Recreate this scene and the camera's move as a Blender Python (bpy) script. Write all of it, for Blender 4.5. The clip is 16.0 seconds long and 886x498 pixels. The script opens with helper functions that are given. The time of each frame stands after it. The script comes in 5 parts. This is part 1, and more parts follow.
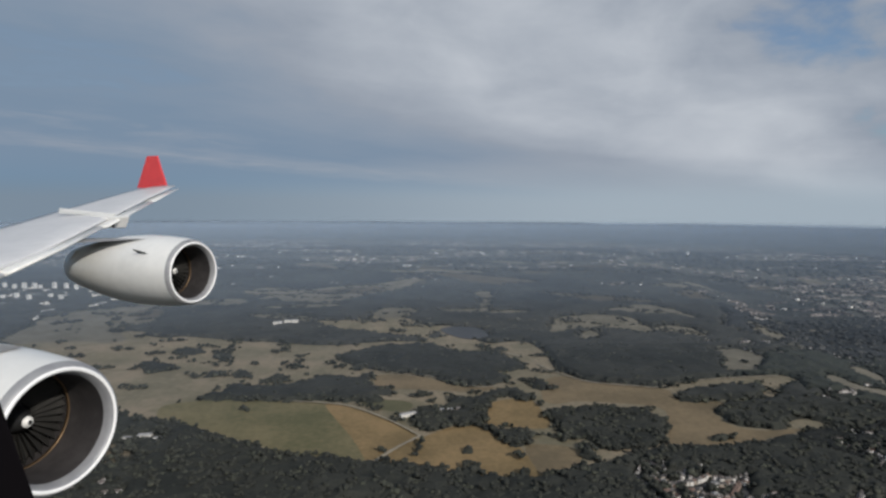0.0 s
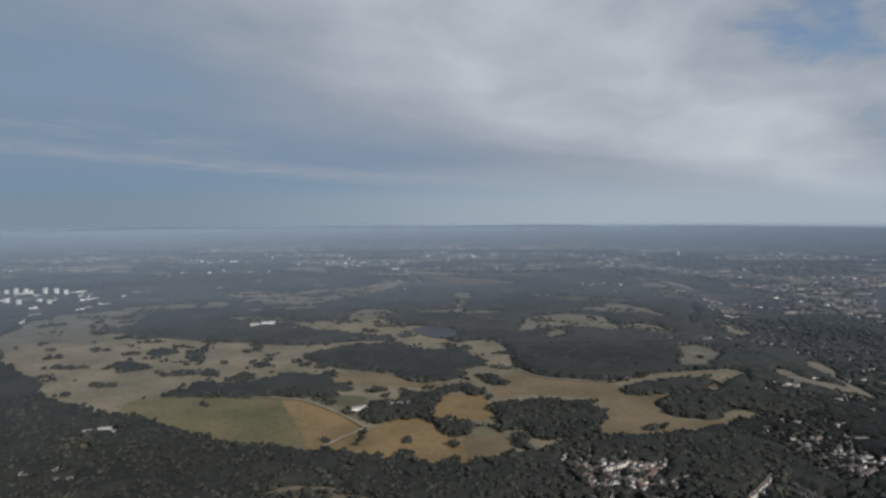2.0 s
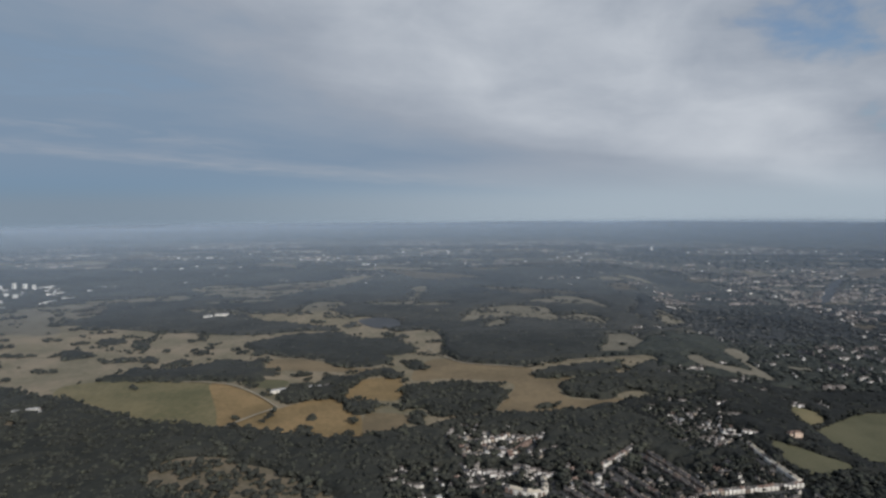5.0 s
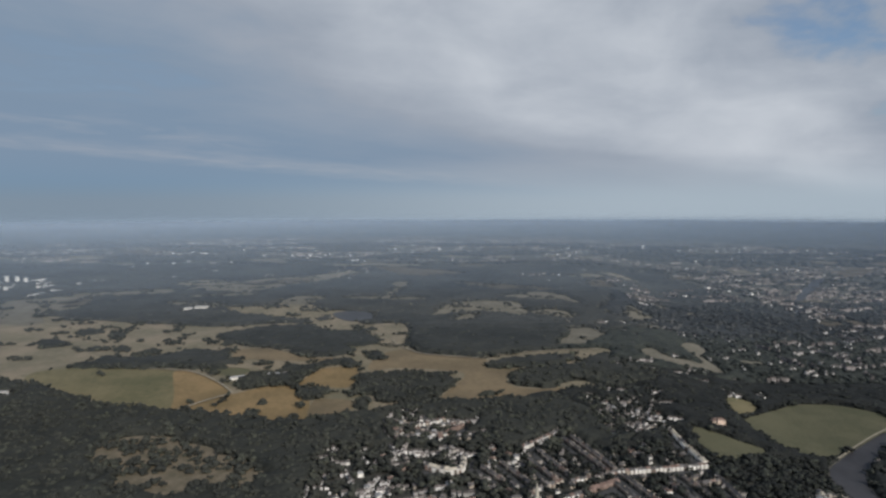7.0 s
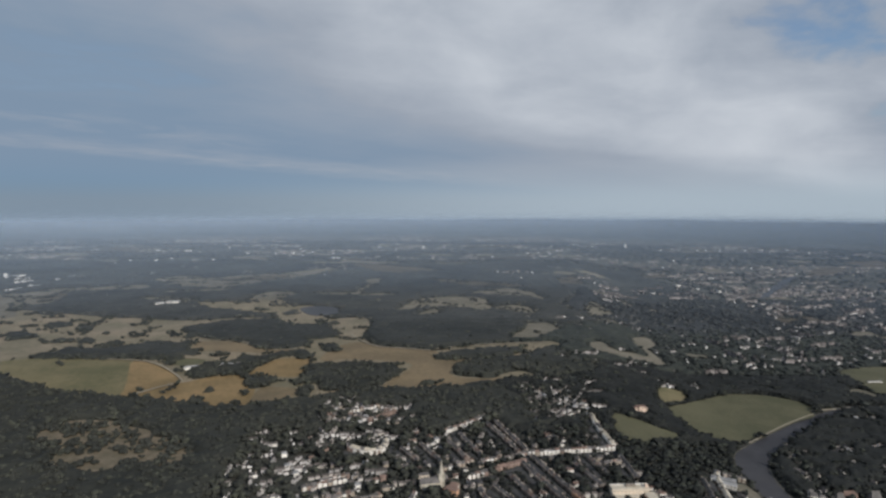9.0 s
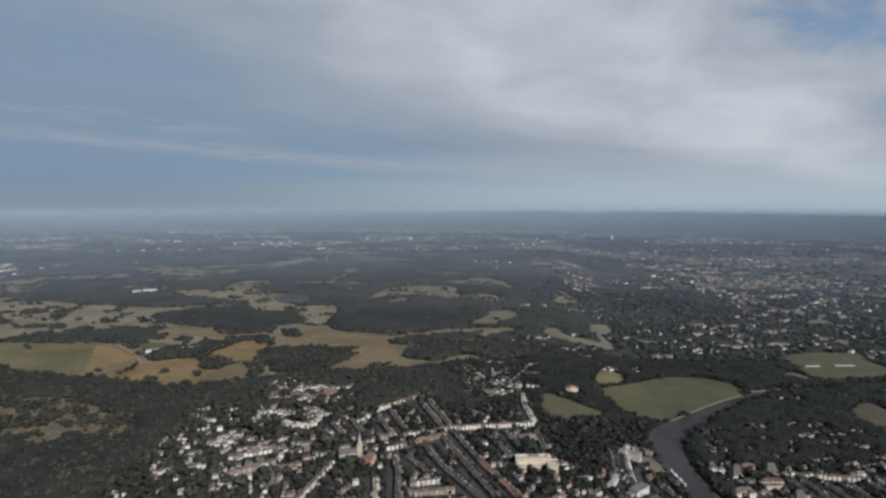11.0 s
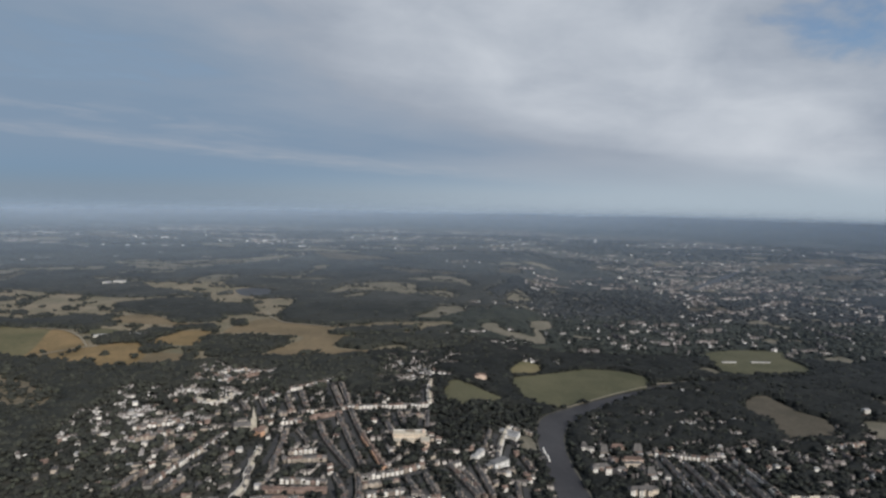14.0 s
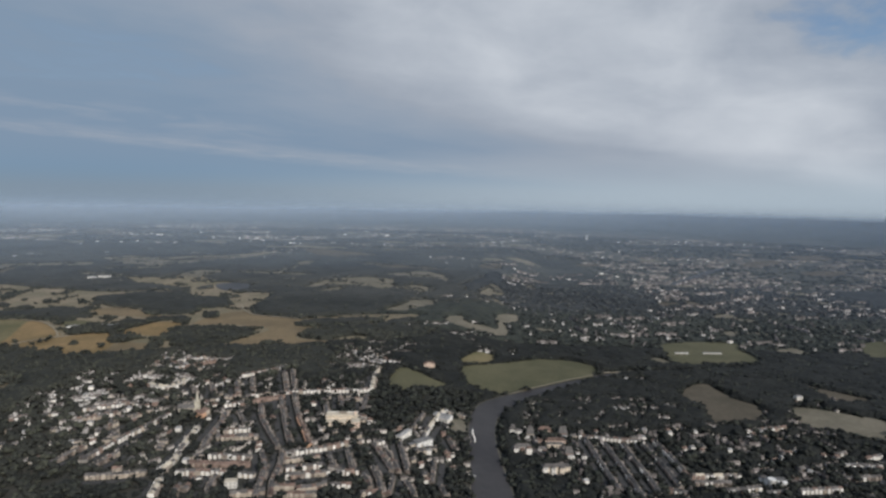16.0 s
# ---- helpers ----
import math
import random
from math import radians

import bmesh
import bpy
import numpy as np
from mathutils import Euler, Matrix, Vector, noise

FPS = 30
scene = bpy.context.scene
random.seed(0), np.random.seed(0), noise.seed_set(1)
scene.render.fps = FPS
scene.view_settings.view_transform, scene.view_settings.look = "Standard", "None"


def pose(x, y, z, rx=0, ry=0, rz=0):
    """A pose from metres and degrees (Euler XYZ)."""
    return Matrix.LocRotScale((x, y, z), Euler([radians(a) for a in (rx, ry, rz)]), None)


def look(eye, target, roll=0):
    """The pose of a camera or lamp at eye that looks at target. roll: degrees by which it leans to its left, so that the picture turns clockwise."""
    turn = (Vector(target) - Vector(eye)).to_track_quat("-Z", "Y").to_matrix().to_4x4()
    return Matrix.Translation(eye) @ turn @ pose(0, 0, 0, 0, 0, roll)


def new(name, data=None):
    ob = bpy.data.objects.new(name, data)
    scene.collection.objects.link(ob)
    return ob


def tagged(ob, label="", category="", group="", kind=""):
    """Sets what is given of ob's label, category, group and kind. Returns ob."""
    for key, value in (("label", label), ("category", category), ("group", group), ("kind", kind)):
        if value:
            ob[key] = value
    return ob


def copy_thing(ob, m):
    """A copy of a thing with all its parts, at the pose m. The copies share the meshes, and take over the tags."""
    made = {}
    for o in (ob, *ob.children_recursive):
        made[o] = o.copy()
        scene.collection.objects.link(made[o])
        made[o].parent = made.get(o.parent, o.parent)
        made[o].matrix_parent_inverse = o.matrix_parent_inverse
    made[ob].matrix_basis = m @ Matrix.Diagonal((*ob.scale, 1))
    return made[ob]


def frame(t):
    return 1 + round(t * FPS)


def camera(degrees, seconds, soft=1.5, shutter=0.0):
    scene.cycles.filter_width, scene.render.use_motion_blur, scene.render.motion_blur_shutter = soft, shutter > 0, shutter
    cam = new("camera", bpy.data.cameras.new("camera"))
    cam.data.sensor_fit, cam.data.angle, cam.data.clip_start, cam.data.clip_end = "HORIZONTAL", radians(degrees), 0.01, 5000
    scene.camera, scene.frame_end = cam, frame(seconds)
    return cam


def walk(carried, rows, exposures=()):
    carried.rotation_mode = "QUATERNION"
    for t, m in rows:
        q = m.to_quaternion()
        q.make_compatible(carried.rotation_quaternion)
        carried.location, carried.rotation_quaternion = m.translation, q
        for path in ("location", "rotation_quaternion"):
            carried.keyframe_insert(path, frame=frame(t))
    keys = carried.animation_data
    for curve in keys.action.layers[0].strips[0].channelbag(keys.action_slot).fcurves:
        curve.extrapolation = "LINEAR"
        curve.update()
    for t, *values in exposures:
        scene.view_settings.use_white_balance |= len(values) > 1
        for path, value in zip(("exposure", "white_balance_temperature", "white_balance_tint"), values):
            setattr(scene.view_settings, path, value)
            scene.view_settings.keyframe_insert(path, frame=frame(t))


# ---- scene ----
cam = camera(72.98, 16.0, soft=2.6)
PATH = [
    (0, 0, -0, 222.57, 85.508, -0.74, -1.515),
    (0.5, 15.78, -7.94, 222.39, 85.751, -0.769, -1.42),
    (1, 31.7, -15.89, 222.22, 85.83, -0.611, -1.102),
    (1.5, 47.71, -23.74, 222.06, 85.95, -0.486, -1.221),
    (2, 63.57, -31.44, 221.74, 85.886, -0.082, -0.908),
    (2.5, 79.48, -38.94, 221.36, 85.836, -0.123, -0.788),
    (3, 95.6, -46.16, 220.84, 85.718, -0.06, -0.828),
    (3.5, 111.82, -53.24, 220.1, 85.931, -0.359, -2.062),
    (4, 128.25, -60.72, 219.33, 85.709, -0.07, -1.703),
    (6.5, 210.74, -98.78, 216.22, 85.597, -0.124, -0.553),
    (7, 227.12, -106.33, 215.55, 85.48, -0.151, -0.374),
    (7.5, 243.31, -113.69, 214.84, 85.342, -0.005, -0.184),
    (8, 259.54, -120.9, 214.15, 85.381, -0.187, -0.372),
    (8.5, 276.01, -127.95, 213.33, 85.189, -0.196, -0.221),
    (9, 292.54, -135.17, 212.64, 85.442, -0.342, -0.475),
    (11.5, 375.95, -171.51, 208.99, 84.55, -0.455, -0.003),
    (12, 392.67, -178.77, 208.2, 84.486, -0.362, 0.4),
    (12.5, 409.41, -185.91, 207.41, 84.682, -0.451, 0.439),
    (13, 425.93, -192.71, 206.86, 84.721, -0.69, 0.386),
    (13.5, 442.57, -199.43, 206.48, 84.697, -1.075, 0.336),
    (14, 459.49, -206.48, 206.15, 84.929, -1.308, 0.425),
    (14.5, 476.5, -213.53, 205.58, 85.024, -1.325, 0.709),
    (15, 493.45, -220.23, 204.99, 85.07, -1.402, 0.724),
    (15.5, 510.5, -226.9, 204.4, 84.853, -1.189, 0.988),
    (16, 527.58, -233.62, 203.85, 84.766, -1.201, 1.074),
]
walk(cam, [(t, pose(x, y, z, rx, ry, rz)) for t, x, y, z, rx, ry, rz in PATH],
     [(0, -0.09), (4, -0.05), (8, 0.01), (16, 0.06)])

# ---- light ----
SUN_AZ, SUN_EL = 144.0, 30.0      # where the sun stands: degrees clockwise from +y, degrees up
world = bpy.data.worlds.new("sky")
scene.world = world
world.use_nodes = True


def node(tree, kind, values=None, **props):
    n = tree.nodes.new(kind)
    for k, v in props.items():
        setattr(n, k, v)
    for k, v in (values or {}).items():
        n.inputs[k].default_value = v
    return n


def wire(tree, a, b):
    tree.links.new(a, b)


def calc(tree, op, a, b=None, c=None, clamp=False):
    n = tree.nodes.new("ShaderNodeMath")
    n.operation, n.use_clamp = op, clamp
    for i, v in enumerate((a, b, c)):
        if v is None:
            continue
        if isinstance(v, (int, float)):
            n.inputs[i].default_value = v
        else:
            tree.links.new(v, n.inputs[i])
    return n.outputs[0]


def blend(tree, fac, a, b):
    n = tree.nodes.new("ShaderNodeMix")
    n.data_type = "RGBA"
    for i, v in ((0, fac), (6, a), (7, b)):
        if isinstance(v, (int, float)):
            n.inputs[i].default_value = v
        elif isinstance(v, tuple):
            n.inputs[i].default_value = (*v, 1)
        else:
            tree.links.new(v, n.inputs[i])
    return n.outputs[2]


def fade(tree, value, lo, hi):
    n = tree.nodes.new("ShaderNodeMapRange")
    n.interpolation_type = "SMOOTHSTEP"
    n.inputs[1].default_value, n.inputs[2].default_value = lo, hi
    tree.links.new(value, n.inputs[0])
    return n.outputs[0]


def build_sky():
    """Blue sky behind a broken, streaky layer of high cloud, with haze at the horizon."""
    t = world.node_tree
    t.nodes.clear()
    out = node(t, "ShaderNodeOutputWorld")
    back = node(t, "ShaderNodeBackground")
    wire(t, back.outputs[0], out.inputs[0])
    sky = node(t, "ShaderNodeTexSky", sky_type="NISHITA", sun_disc=False, sun_elevation=radians(SUN_EL),
               sun_rotation=radians(SUN_AZ), altitude=300, dust_density=2.0)
    blue = node(t, "ShaderNodeVectorMath", {1: (0.090, 0.098, 0.108)}, operation="MULTIPLY")
    wire(t, sky.outputs[0], blue.inputs[0])
    co = node(t, "ShaderNodeTexCoord")
    sep = node(t, "ShaderNodeSeparateXYZ")
    wire(t, co.outputs["Generated"], sep.inputs[0])
    x, y, z = sep.outputs
    # the cloud layer as a plane overhead, so that its streets draw together towards the horizon
    up = calc(t, "ADD", calc(t, "MAXIMUM", z, 0.0), 0.06)
    plane = node(t, "ShaderNodeCombineXYZ")
    wire(t, calc(t, "DIVIDE", x, up), plane.inputs[0])
    wire(t, calc(t, "DIVIDE", y, up), plane.inputs[1])
    turned = node(t, "ShaderNodeVectorRotate", rotation_type="Z_AXIS")
    turned.inputs["Angle"].default_value = radians(-48)
    wire(t, plane.outputs[0], turned.inputs[0])

    def clouds(sx, sy, scale, detail, rough, warp, shift):
        m = node(t, "ShaderNodeMapping", {1: shift, 3: (sx, sy, 1)})
        wire(t, turned.outputs[0], m.inputs[0])
        n = node(t, "ShaderNodeTexNoise", {"Scale": scale, "Detail": detail, "Roughness": rough, "Distortion": warp})
        wire(t, m.outputs[0], n.inputs["Vector"])
        return calc(t, "SUBTRACT", n.outputs[0], 0.5)

    across = node(t, "ShaderNodeSeparateXYZ")
    wire(t, turned.outputs[0], across.inputs[0])
    broad = clouds(0.35, 0.8, 0.9, 2, 0.5, 0.2, (2.0, 0.4, 0))
    wisps = clouds(0.35, 1.2, 1.4, 4, 0.55, 0.3, (0.6, 1.1, 0))
    puffs = clouds(0.75, 0.95, 2.2, 6, 0.6, 0.5, (3.1, 0.7, 0))
    lump = node(t, "ShaderNodeMapping", {3: (1, 1, 1.7)})
    wire(t, co.outputs["Generated"], lump.inputs[0])
    billow = node(t, "ShaderNodeTexNoise", {"Scale": 5.5, "Detail": 6, "Roughness": 0.52, "Distortion": 0.3})
    wire(t, lump.outputs[0], billow.inputs["Vector"])
    billows = calc(t, "SUBTRACT", billow.outputs[0], 0.5)
    c = calc(t, "ADD", across.outputs[1], calc(t, "MULTIPLY", broad, 1.3))
    bend = calc(t, "MULTIPLY", fade(t, across.outputs[0], 1.2, 3.6), fade(t, across.outputs[0], 8.5, 4.5))
    c = calc(t, "SUBTRACT", c, calc(t, "MULTIPLY", calc(t, "MULTIPLY", bend, fade(t, c, 0.9, 2.3)), 0.9))
    ramp = node(t, "ShaderNodeValToRGB")
    ramp.color_ramp.interpolation = "B_SPLINE"
    stops = ((0.0, 0.50), (0.035, 0.42), (0.085, 0.82), (0.14, 1.03), (0.20, 0.92), (0.26, 0.58), (0.32, 0.42), (0.40, 0.36),
             (0.47, 0.36), (0.54, 0.34), (0.60, 0.33), (0.655, 0.31), (0.73, 0.27), (0.85, 0.24), (1.0, 0.3))
    e = ramp.color_ramp.elements
    e[0].position, e[1].position = stops[0][0], stops[-1][0]
    e[0].color, e[1].color = (stops[0][1],) * 3 + (1,), (stops[-1][1],) * 3 + (1,)
    for p, v in stops[1:-1]:
        k = e.new(p)
        k.color = (v, v, v, 1)
    wire(t, calc(t, "MULTIPLY", c, 0.1), ramp.inputs[0])
    # finer structure where the cloud is nearer, none at the horizon
    near = fade(t, z, 0.02, 0.25)
    fine_ = calc(t, "ADD", calc(t, "MULTIPLY", wisps, 0.14), calc(t, "MULTIPLY", puffs, 0.26))
    broken = calc(t, "ADD", calc(t, "MULTIPLY", fade(t, c, 1.5, 0.2), 1.1), 1.0)
    fine_ = calc(t, "MULTIPLY", fine_, broken)
    cover = calc(t, "ADD", ramp.outputs[0], calc(t, "MULTIPLY", fine_, calc(t, "ADD", calc(t, "MULTIPLY", near, 0.75), 0.25)))
    cover = calc(t, "ADD", cover, calc(t, "MULTIPLY", billows, calc(t, "ADD", calc(t, "MULTIPLY", fade(t, c, 3.6, 1.2), 0.75), 0.12)))
    far_side = calc(t, "MULTIPLY", fade(t, across.outputs[0], 1.6, 4.4), fade(t, c, 4.3, 3.0))
    cover = calc(t, "ADD", cover, calc(t, "MULTIPLY", far_side, 0.08))
    low_right = calc(t, "MULTIPLY", fade(t, across.outputs[0], 4.8, 7.8), calc(t, "MULTIPLY", fade(t, c, 8.5, 5.0), fade(t, c, 2.0, 3.8)))
    cover = calc(t, "ADD", cover, calc(t, "MULTIPLY", low_right, 0.26))
    # two long thin streaks low over the horizon, sinking to one side
    def streak(level, slope, half, gain, x0, x1):
        off = calc(t, "ABSOLUTE", calc(t, "SUBTRACT", z, calc(t, "ADD", calc(t, "MULTIPLY", x, slope), calc(t, "ADD", level, calc(t, "MULTIPLY", wisps, 0.006)))))
        body = calc(t, "MULTIPLY", fade(t, off, half, 0.0), fade(t, x, x0, x1))
        return calc(t, "MULTIPLY", body, calc(t, "ADD", calc(t, "MULTIPLY", puffs, 0.5), gain))
    cover = calc(t, "ADD", cover, streak(0.037, -0.072, 0.021, 0.20, 0.35, -0.25))
    cover = calc(t, "ADD", cover, streak(0.062, -0.087, 0.024, 0.07, -0.20, -0.42))
    veil = cover
    cover = calc(t, "SUBTRACT", cover, calc(t, "MULTIPLY", fade(t, x, -0.15, -0.6), 0.07))
    thick = node(t, "ShaderNodeValToRGB")
    e = thick.color_ramp.elements
    e[0].position, e[0].color = 0.24, (0.208, 0.286, 0.390, 1)
    e[1].position, e[1].color = 0.94, (0.548, 0.586, 0.642, 1)
    k = e.new(0.50)
    k.color = (0.320, 0.364, 0.434, 1)
    wire(t, calc(t, "MULTIPLY", cover, 0.78), thick.inputs[0])
    open_side = calc(t, "MAXIMUM", fade(t, c, 1.5, 0.4), calc(t, "MULTIPLY", calc(t, "MULTIPLY", fade(t, x, 0.38, 0.60), fade(t, z, 0.06, 0.16)), 1.0))
    thin = calc(t, "SUBTRACT", veil, calc(t, "MULTIPLY", open_side, 0.19))
    rift = calc(t, "MULTIPLY", fade(t, x, 0.40, 0.58), fade(t, z, 0.10, 0.17))
    thin = calc(t, "SUBTRACT", thin, calc(t, "MULTIPLY", rift, 0.16))
    thin = calc(t, "ADD", thin, calc(t, "MULTIPLY", calc(t, "MULTIPLY", billows, open_side), 1.5))
    thin = calc(t, "ADD", thin, calc(t, "MULTIPLY", calc(t, "MULTIPLY", fade(t, z, 0.15, 0.09), fade(t, x, 0.35, 0.1)), 0.4))
    col = blend(t, fade(t, thin, 0.02, 0.42), blue.outputs[0], thick.outputs[0])
    haze = blend(t, fade(t, x, -0.55, 0.40), (0.174, 0.276, 0.388), (0.385, 0.460, 0.530))
    col = blend(t, fade(t, z, 0.08, -0.02), col, haze)
    low = blend(t, fade(t, x, -0.55, 0.40), (0.212, 0.276, 0.348), (0.380, 0.452, 0.520))
    col = blend(t, fade(t, z, 0.035, -0.005), col, low)
    wire(t, col, back.inputs[0])
    back.inputs[1].default_value = 1.0


build_sky()
sun = new("sun", bpy.data.lights.new("sun", "SUN"))
sun.data.energy, sun.data.angle, sun.data.color = 3.25, radians(0.6), (1.0, 0.955, 0.89)
az, el = radians(SUN_AZ), radians(SUN_EL)
sun.matrix_world = look((0, 0, 0), (-math.sin(az) * math.cos(el), -math.cos(az) * math.cos(el), -math.sin(el)))

# ---- materials ----


def material(name, a, b, scale=0.1, fine=1.0, rough=0.9, bump=0.3, vary=0.0, island=0.0, spec=0.2, metal=0.0, coat=0.0, accent=None):
    """Two colours mixed by a broad and a fine noise, with relief; vary: by object, island: by loose piece; accent: the colour of some pieces and patches."""
    m = bpy.data.materials.new(name)
    m.use_nodes = True
    t = m.node_tree
    p = t.nodes["Principled BSDF"]
    geo = node(t, "ShaderNodeNewGeometry")
    broad = node(t, "ShaderNodeTexNoise", {"Scale": scale, "Detail": 5, "Roughness": 0.6})
    small = node(t, "ShaderNodeTexNoise", {"Scale": fine, "Detail": 3, "Roughness": 0.6})
    wire(t, geo.outputs["Position"], broad.inputs["Vector"])
    wire(t, geo.outputs["Position"], small.inputs["Vector"])
    f = calc(t, "ADD", calc(t, "MULTIPLY", broad.outputs[0], 0.65), calc(t, "MULTIPLY", small.outputs[0], 0.35))
    f = fade(t, f, 0.36, 0.64)
    col = blend(t, f, a, b)
    if accent:
        spots = node(t, "ShaderNodeTexNoise", {"Scale": scale * 3.7, "Detail": 3, "Roughness": 0.7})
        wire(t, geo.outputs["Position"], spots.inputs["Vector"])
        pick = calc(t, "ADD", calc(t, "MULTIPLY", geo.outputs["Random Per Island"], 0.5), spots.outputs[0])
        col = blend(t, calc(t, "MULTIPLY", fade(t, pick, 0.76, 1.05), 0.7), col, accent)
    if vary or island:
        if island:
            r = geo.outputs["Random Per Island"]
        else:
            r = node(t, "ShaderNodeObjectInfo").outputs["Random"]
        v = calc(t, "ADD", calc(t, "MULTIPLY", r, 2 * (vary or island)), 1 - (vary or island))
        h = node(t, "ShaderNodeHueSaturation", {"Hue": 0.5})
        wire(t, v, h.inputs["Value"])
        wire(t, col, h.inputs["Color"])
        col = h.outputs[0]
    wire(t, col, p.inputs["Base Color"])
    p.inputs["Roughness"].default_value = rough
    p.inputs["Specular IOR Level"].default_value = spec
    p.inputs["Metallic"].default_value = metal
    p.inputs["Coat Weight"].default_value = coat
    if bump:
        b_ = node(t, "ShaderNodeBump", {"Strength": bump, "Distance": 0.4 / fine})
        wire(t, small.outputs[0], b_.inputs["Height"])
        wire(t, b_.outputs[0], p.inputs["Normal"])
    return m


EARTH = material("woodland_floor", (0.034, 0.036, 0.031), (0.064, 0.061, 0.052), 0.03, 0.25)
# Far land and hills: paler than the near floor, for haze in the colour.
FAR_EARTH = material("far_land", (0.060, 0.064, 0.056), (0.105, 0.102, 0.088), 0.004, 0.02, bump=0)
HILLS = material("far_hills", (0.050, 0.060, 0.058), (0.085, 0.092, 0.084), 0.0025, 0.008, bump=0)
GRASS = material("dry_grass", (0.1485, 0.1325, 0.0865), (0.2576, 0.2096, 0.1457), 0.014, 0.12)
OLIVE = material("olive_grass", (0.101, 0.097, 0.050), (0.186, 0.154, 0.084), 0.012, 0.15)
GREEN = material("green_grass", (0.092, 0.089, 0.050), (0.124, 0.114, 0.066), 0.02, 0.3)
GOLD = material("cut_hay", (0.166, 0.119, 0.058), (0.266, 0.182, 0.090), 0.016, 0.2)
HEATH = material("rough_heath", (0.108, 0.093, 0.062), (0.190, 0.154, 0.108), 0.05, 0.3)
STRAW = material("straw_grass", (0.134, 0.105, 0.064), (0.215, 0.161, 0.096), 0.013, 0.15)
FALLOW = material("fallow_grass", (0.076, 0.066, 0.048), (0.116, 0.098, 0.074), 0.03, 0.25)
PALE = material("pale_grass", (0.1216, 0.1111, 0.0817), (0.1881, 0.1672, 0.1273), 0.03, 0.2)
LUSH = material("mown_grass", (0.074, 0.074, 0.042), (0.110, 0.102, 0.060), 0.02, 0.3)
CHALK = material("gravel_track", (0.22, 0.19, 0.14), (0.32, 0.28, 0.21), 0.1, 1.0)
TARMAC = material("street_asphalt", (0.045, 0.045, 0.047), (0.075, 0.073, 0.070), 0.08, 1.0)
LEAF = material("leaves", (0.019, 0.022, 0.019), (0.042, 0.045, 0.036), 0.05, 0.7, bump=0.4, vary=0.35)
# CANOPY and the EAST tones are darker: cloud shade painted into the colour.
CANOPY = material("near_canopy_shaded", (0.0123, 0.0140, 0.0130), (0.0256, 0.0271, 0.0243), 0.026, 0.4, bump=0.25, island=0.3, accent=(0.0364, 0.0400, 0.0305))
PARK_CANOPY = material("near_canopy", (0.0245, 0.0262, 0.0230), (0.0455, 0.0465, 0.0385), 0.016, 0.4, bump=0.25, island=0.18, accent=(0.056, 0.059, 0.043))
EAST_MID = material("mid_canopy_shaded", (0.0213, 0.0254, 0.0232), (0.0381, 0.0426, 0.0383), 0.012, 0.25, bump=0.15, island=0.42, accent=(0.0580, 0.0607, 0.0511))
EAST_OUTER = material("outer_canopy_shaded", (0.0288, 0.0326, 0.0345), (0.0525, 0.0554, 0.0556), 0.010, 0.2, bump=0.1, island=0.35, accent=(0.0792, 0.0783, 0.0734))
# Canopies grow paler with each distance step: haze put into the colour.
MID_CANOPY = material("mid_canopy_hazed", (0.0256, 0.0280, 0.0245), (0.0490, 0.0502, 0.0431), 0.009, 0.25, bump=0.15, island=0.2, accent=(0.0661, 0.0684, 0.0479))
OUTER_CANOPY = material("outer_canopy_hazed", (0.0345, 0.0372, 0.0343), (0.0639, 0.0643, 0.0579), 0.008, 0.2, bump=0.1, island=0.2, accent=(0.0861, 0.0828, 0.0657))
# Understoreys repeat the canopies' painted haze steps and east shade.
LOW_NEAR = material("birch_understorey", (0.0200, 0.0218, 0.0188), (0.0400, 0.0408, 0.0335), 0.022, 0.3, bump=0.3, accent=(0.050, 0.052, 0.040))
LOW_NEAR_EAST = material("oak_understorey", (0.0110, 0.0124, 0.0116), (0.0241, 0.0254, 0.0228), 0.026, 0.3, bump=0.3, accent=(0.0302, 0.0333, 0.0262))
LOW_MID = material("beech_understorey", (0.0224, 0.0246, 0.0218), (0.0443, 0.0451, 0.0391), 0.014, 0.2, bump=0.2)
LOW_MID_EAST = material("hornbeam_understorey", (0.0171, 0.0206, 0.0187), (0.0333, 0.0376, 0.0332), 0.016, 0.2, bump=0.2, accent=(0.0520, 0.0556, 0.0432))
LOW_OUTER = material("ash_understorey", (0.0313, 0.0337, 0.0312), (0.0588, 0.0592, 0.0532), 0.011, 0.15, bump=0.1)
LOW_OUTER_EAST = material("alder_understorey", (0.0247, 0.0282, 0.0298), (0.0453, 0.0481, 0.0484), 0.012, 0.15, bump=0.1)
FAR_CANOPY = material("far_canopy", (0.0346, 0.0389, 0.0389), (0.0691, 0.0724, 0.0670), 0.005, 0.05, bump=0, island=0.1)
BARK = material("bark", (0.06, 0.045, 0.03), (0.12, 0.09, 0.06), 1.0, 4.0)
BROWN = material("brown_brick", (0.13, 0.108, 0.092), (0.24, 0.205, 0.178), 0.25, 2.0, vary=0.4)
LIGHT_BRICK = material("pale_brick", (0.31, 0.27, 0.225), (0.46, 0.41, 0.35), 0.3, 3.0, vary=0.2)
STOCK = material("yellow_brick", (0.27, 0.23, 0.185), (0.42, 0.365, 0.30), 0.3, 3.0, vary=0.3)
RED = material("red_brick", (0.19, 0.14, 0.115), (0.28, 0.205, 0.17), 0.3, 3.0, vary=0.25)
RENDERED = material("white_render", (0.57, 0.54, 0.485), (0.76, 0.73, 0.675), 0.2, 2.0, vary=0.12)
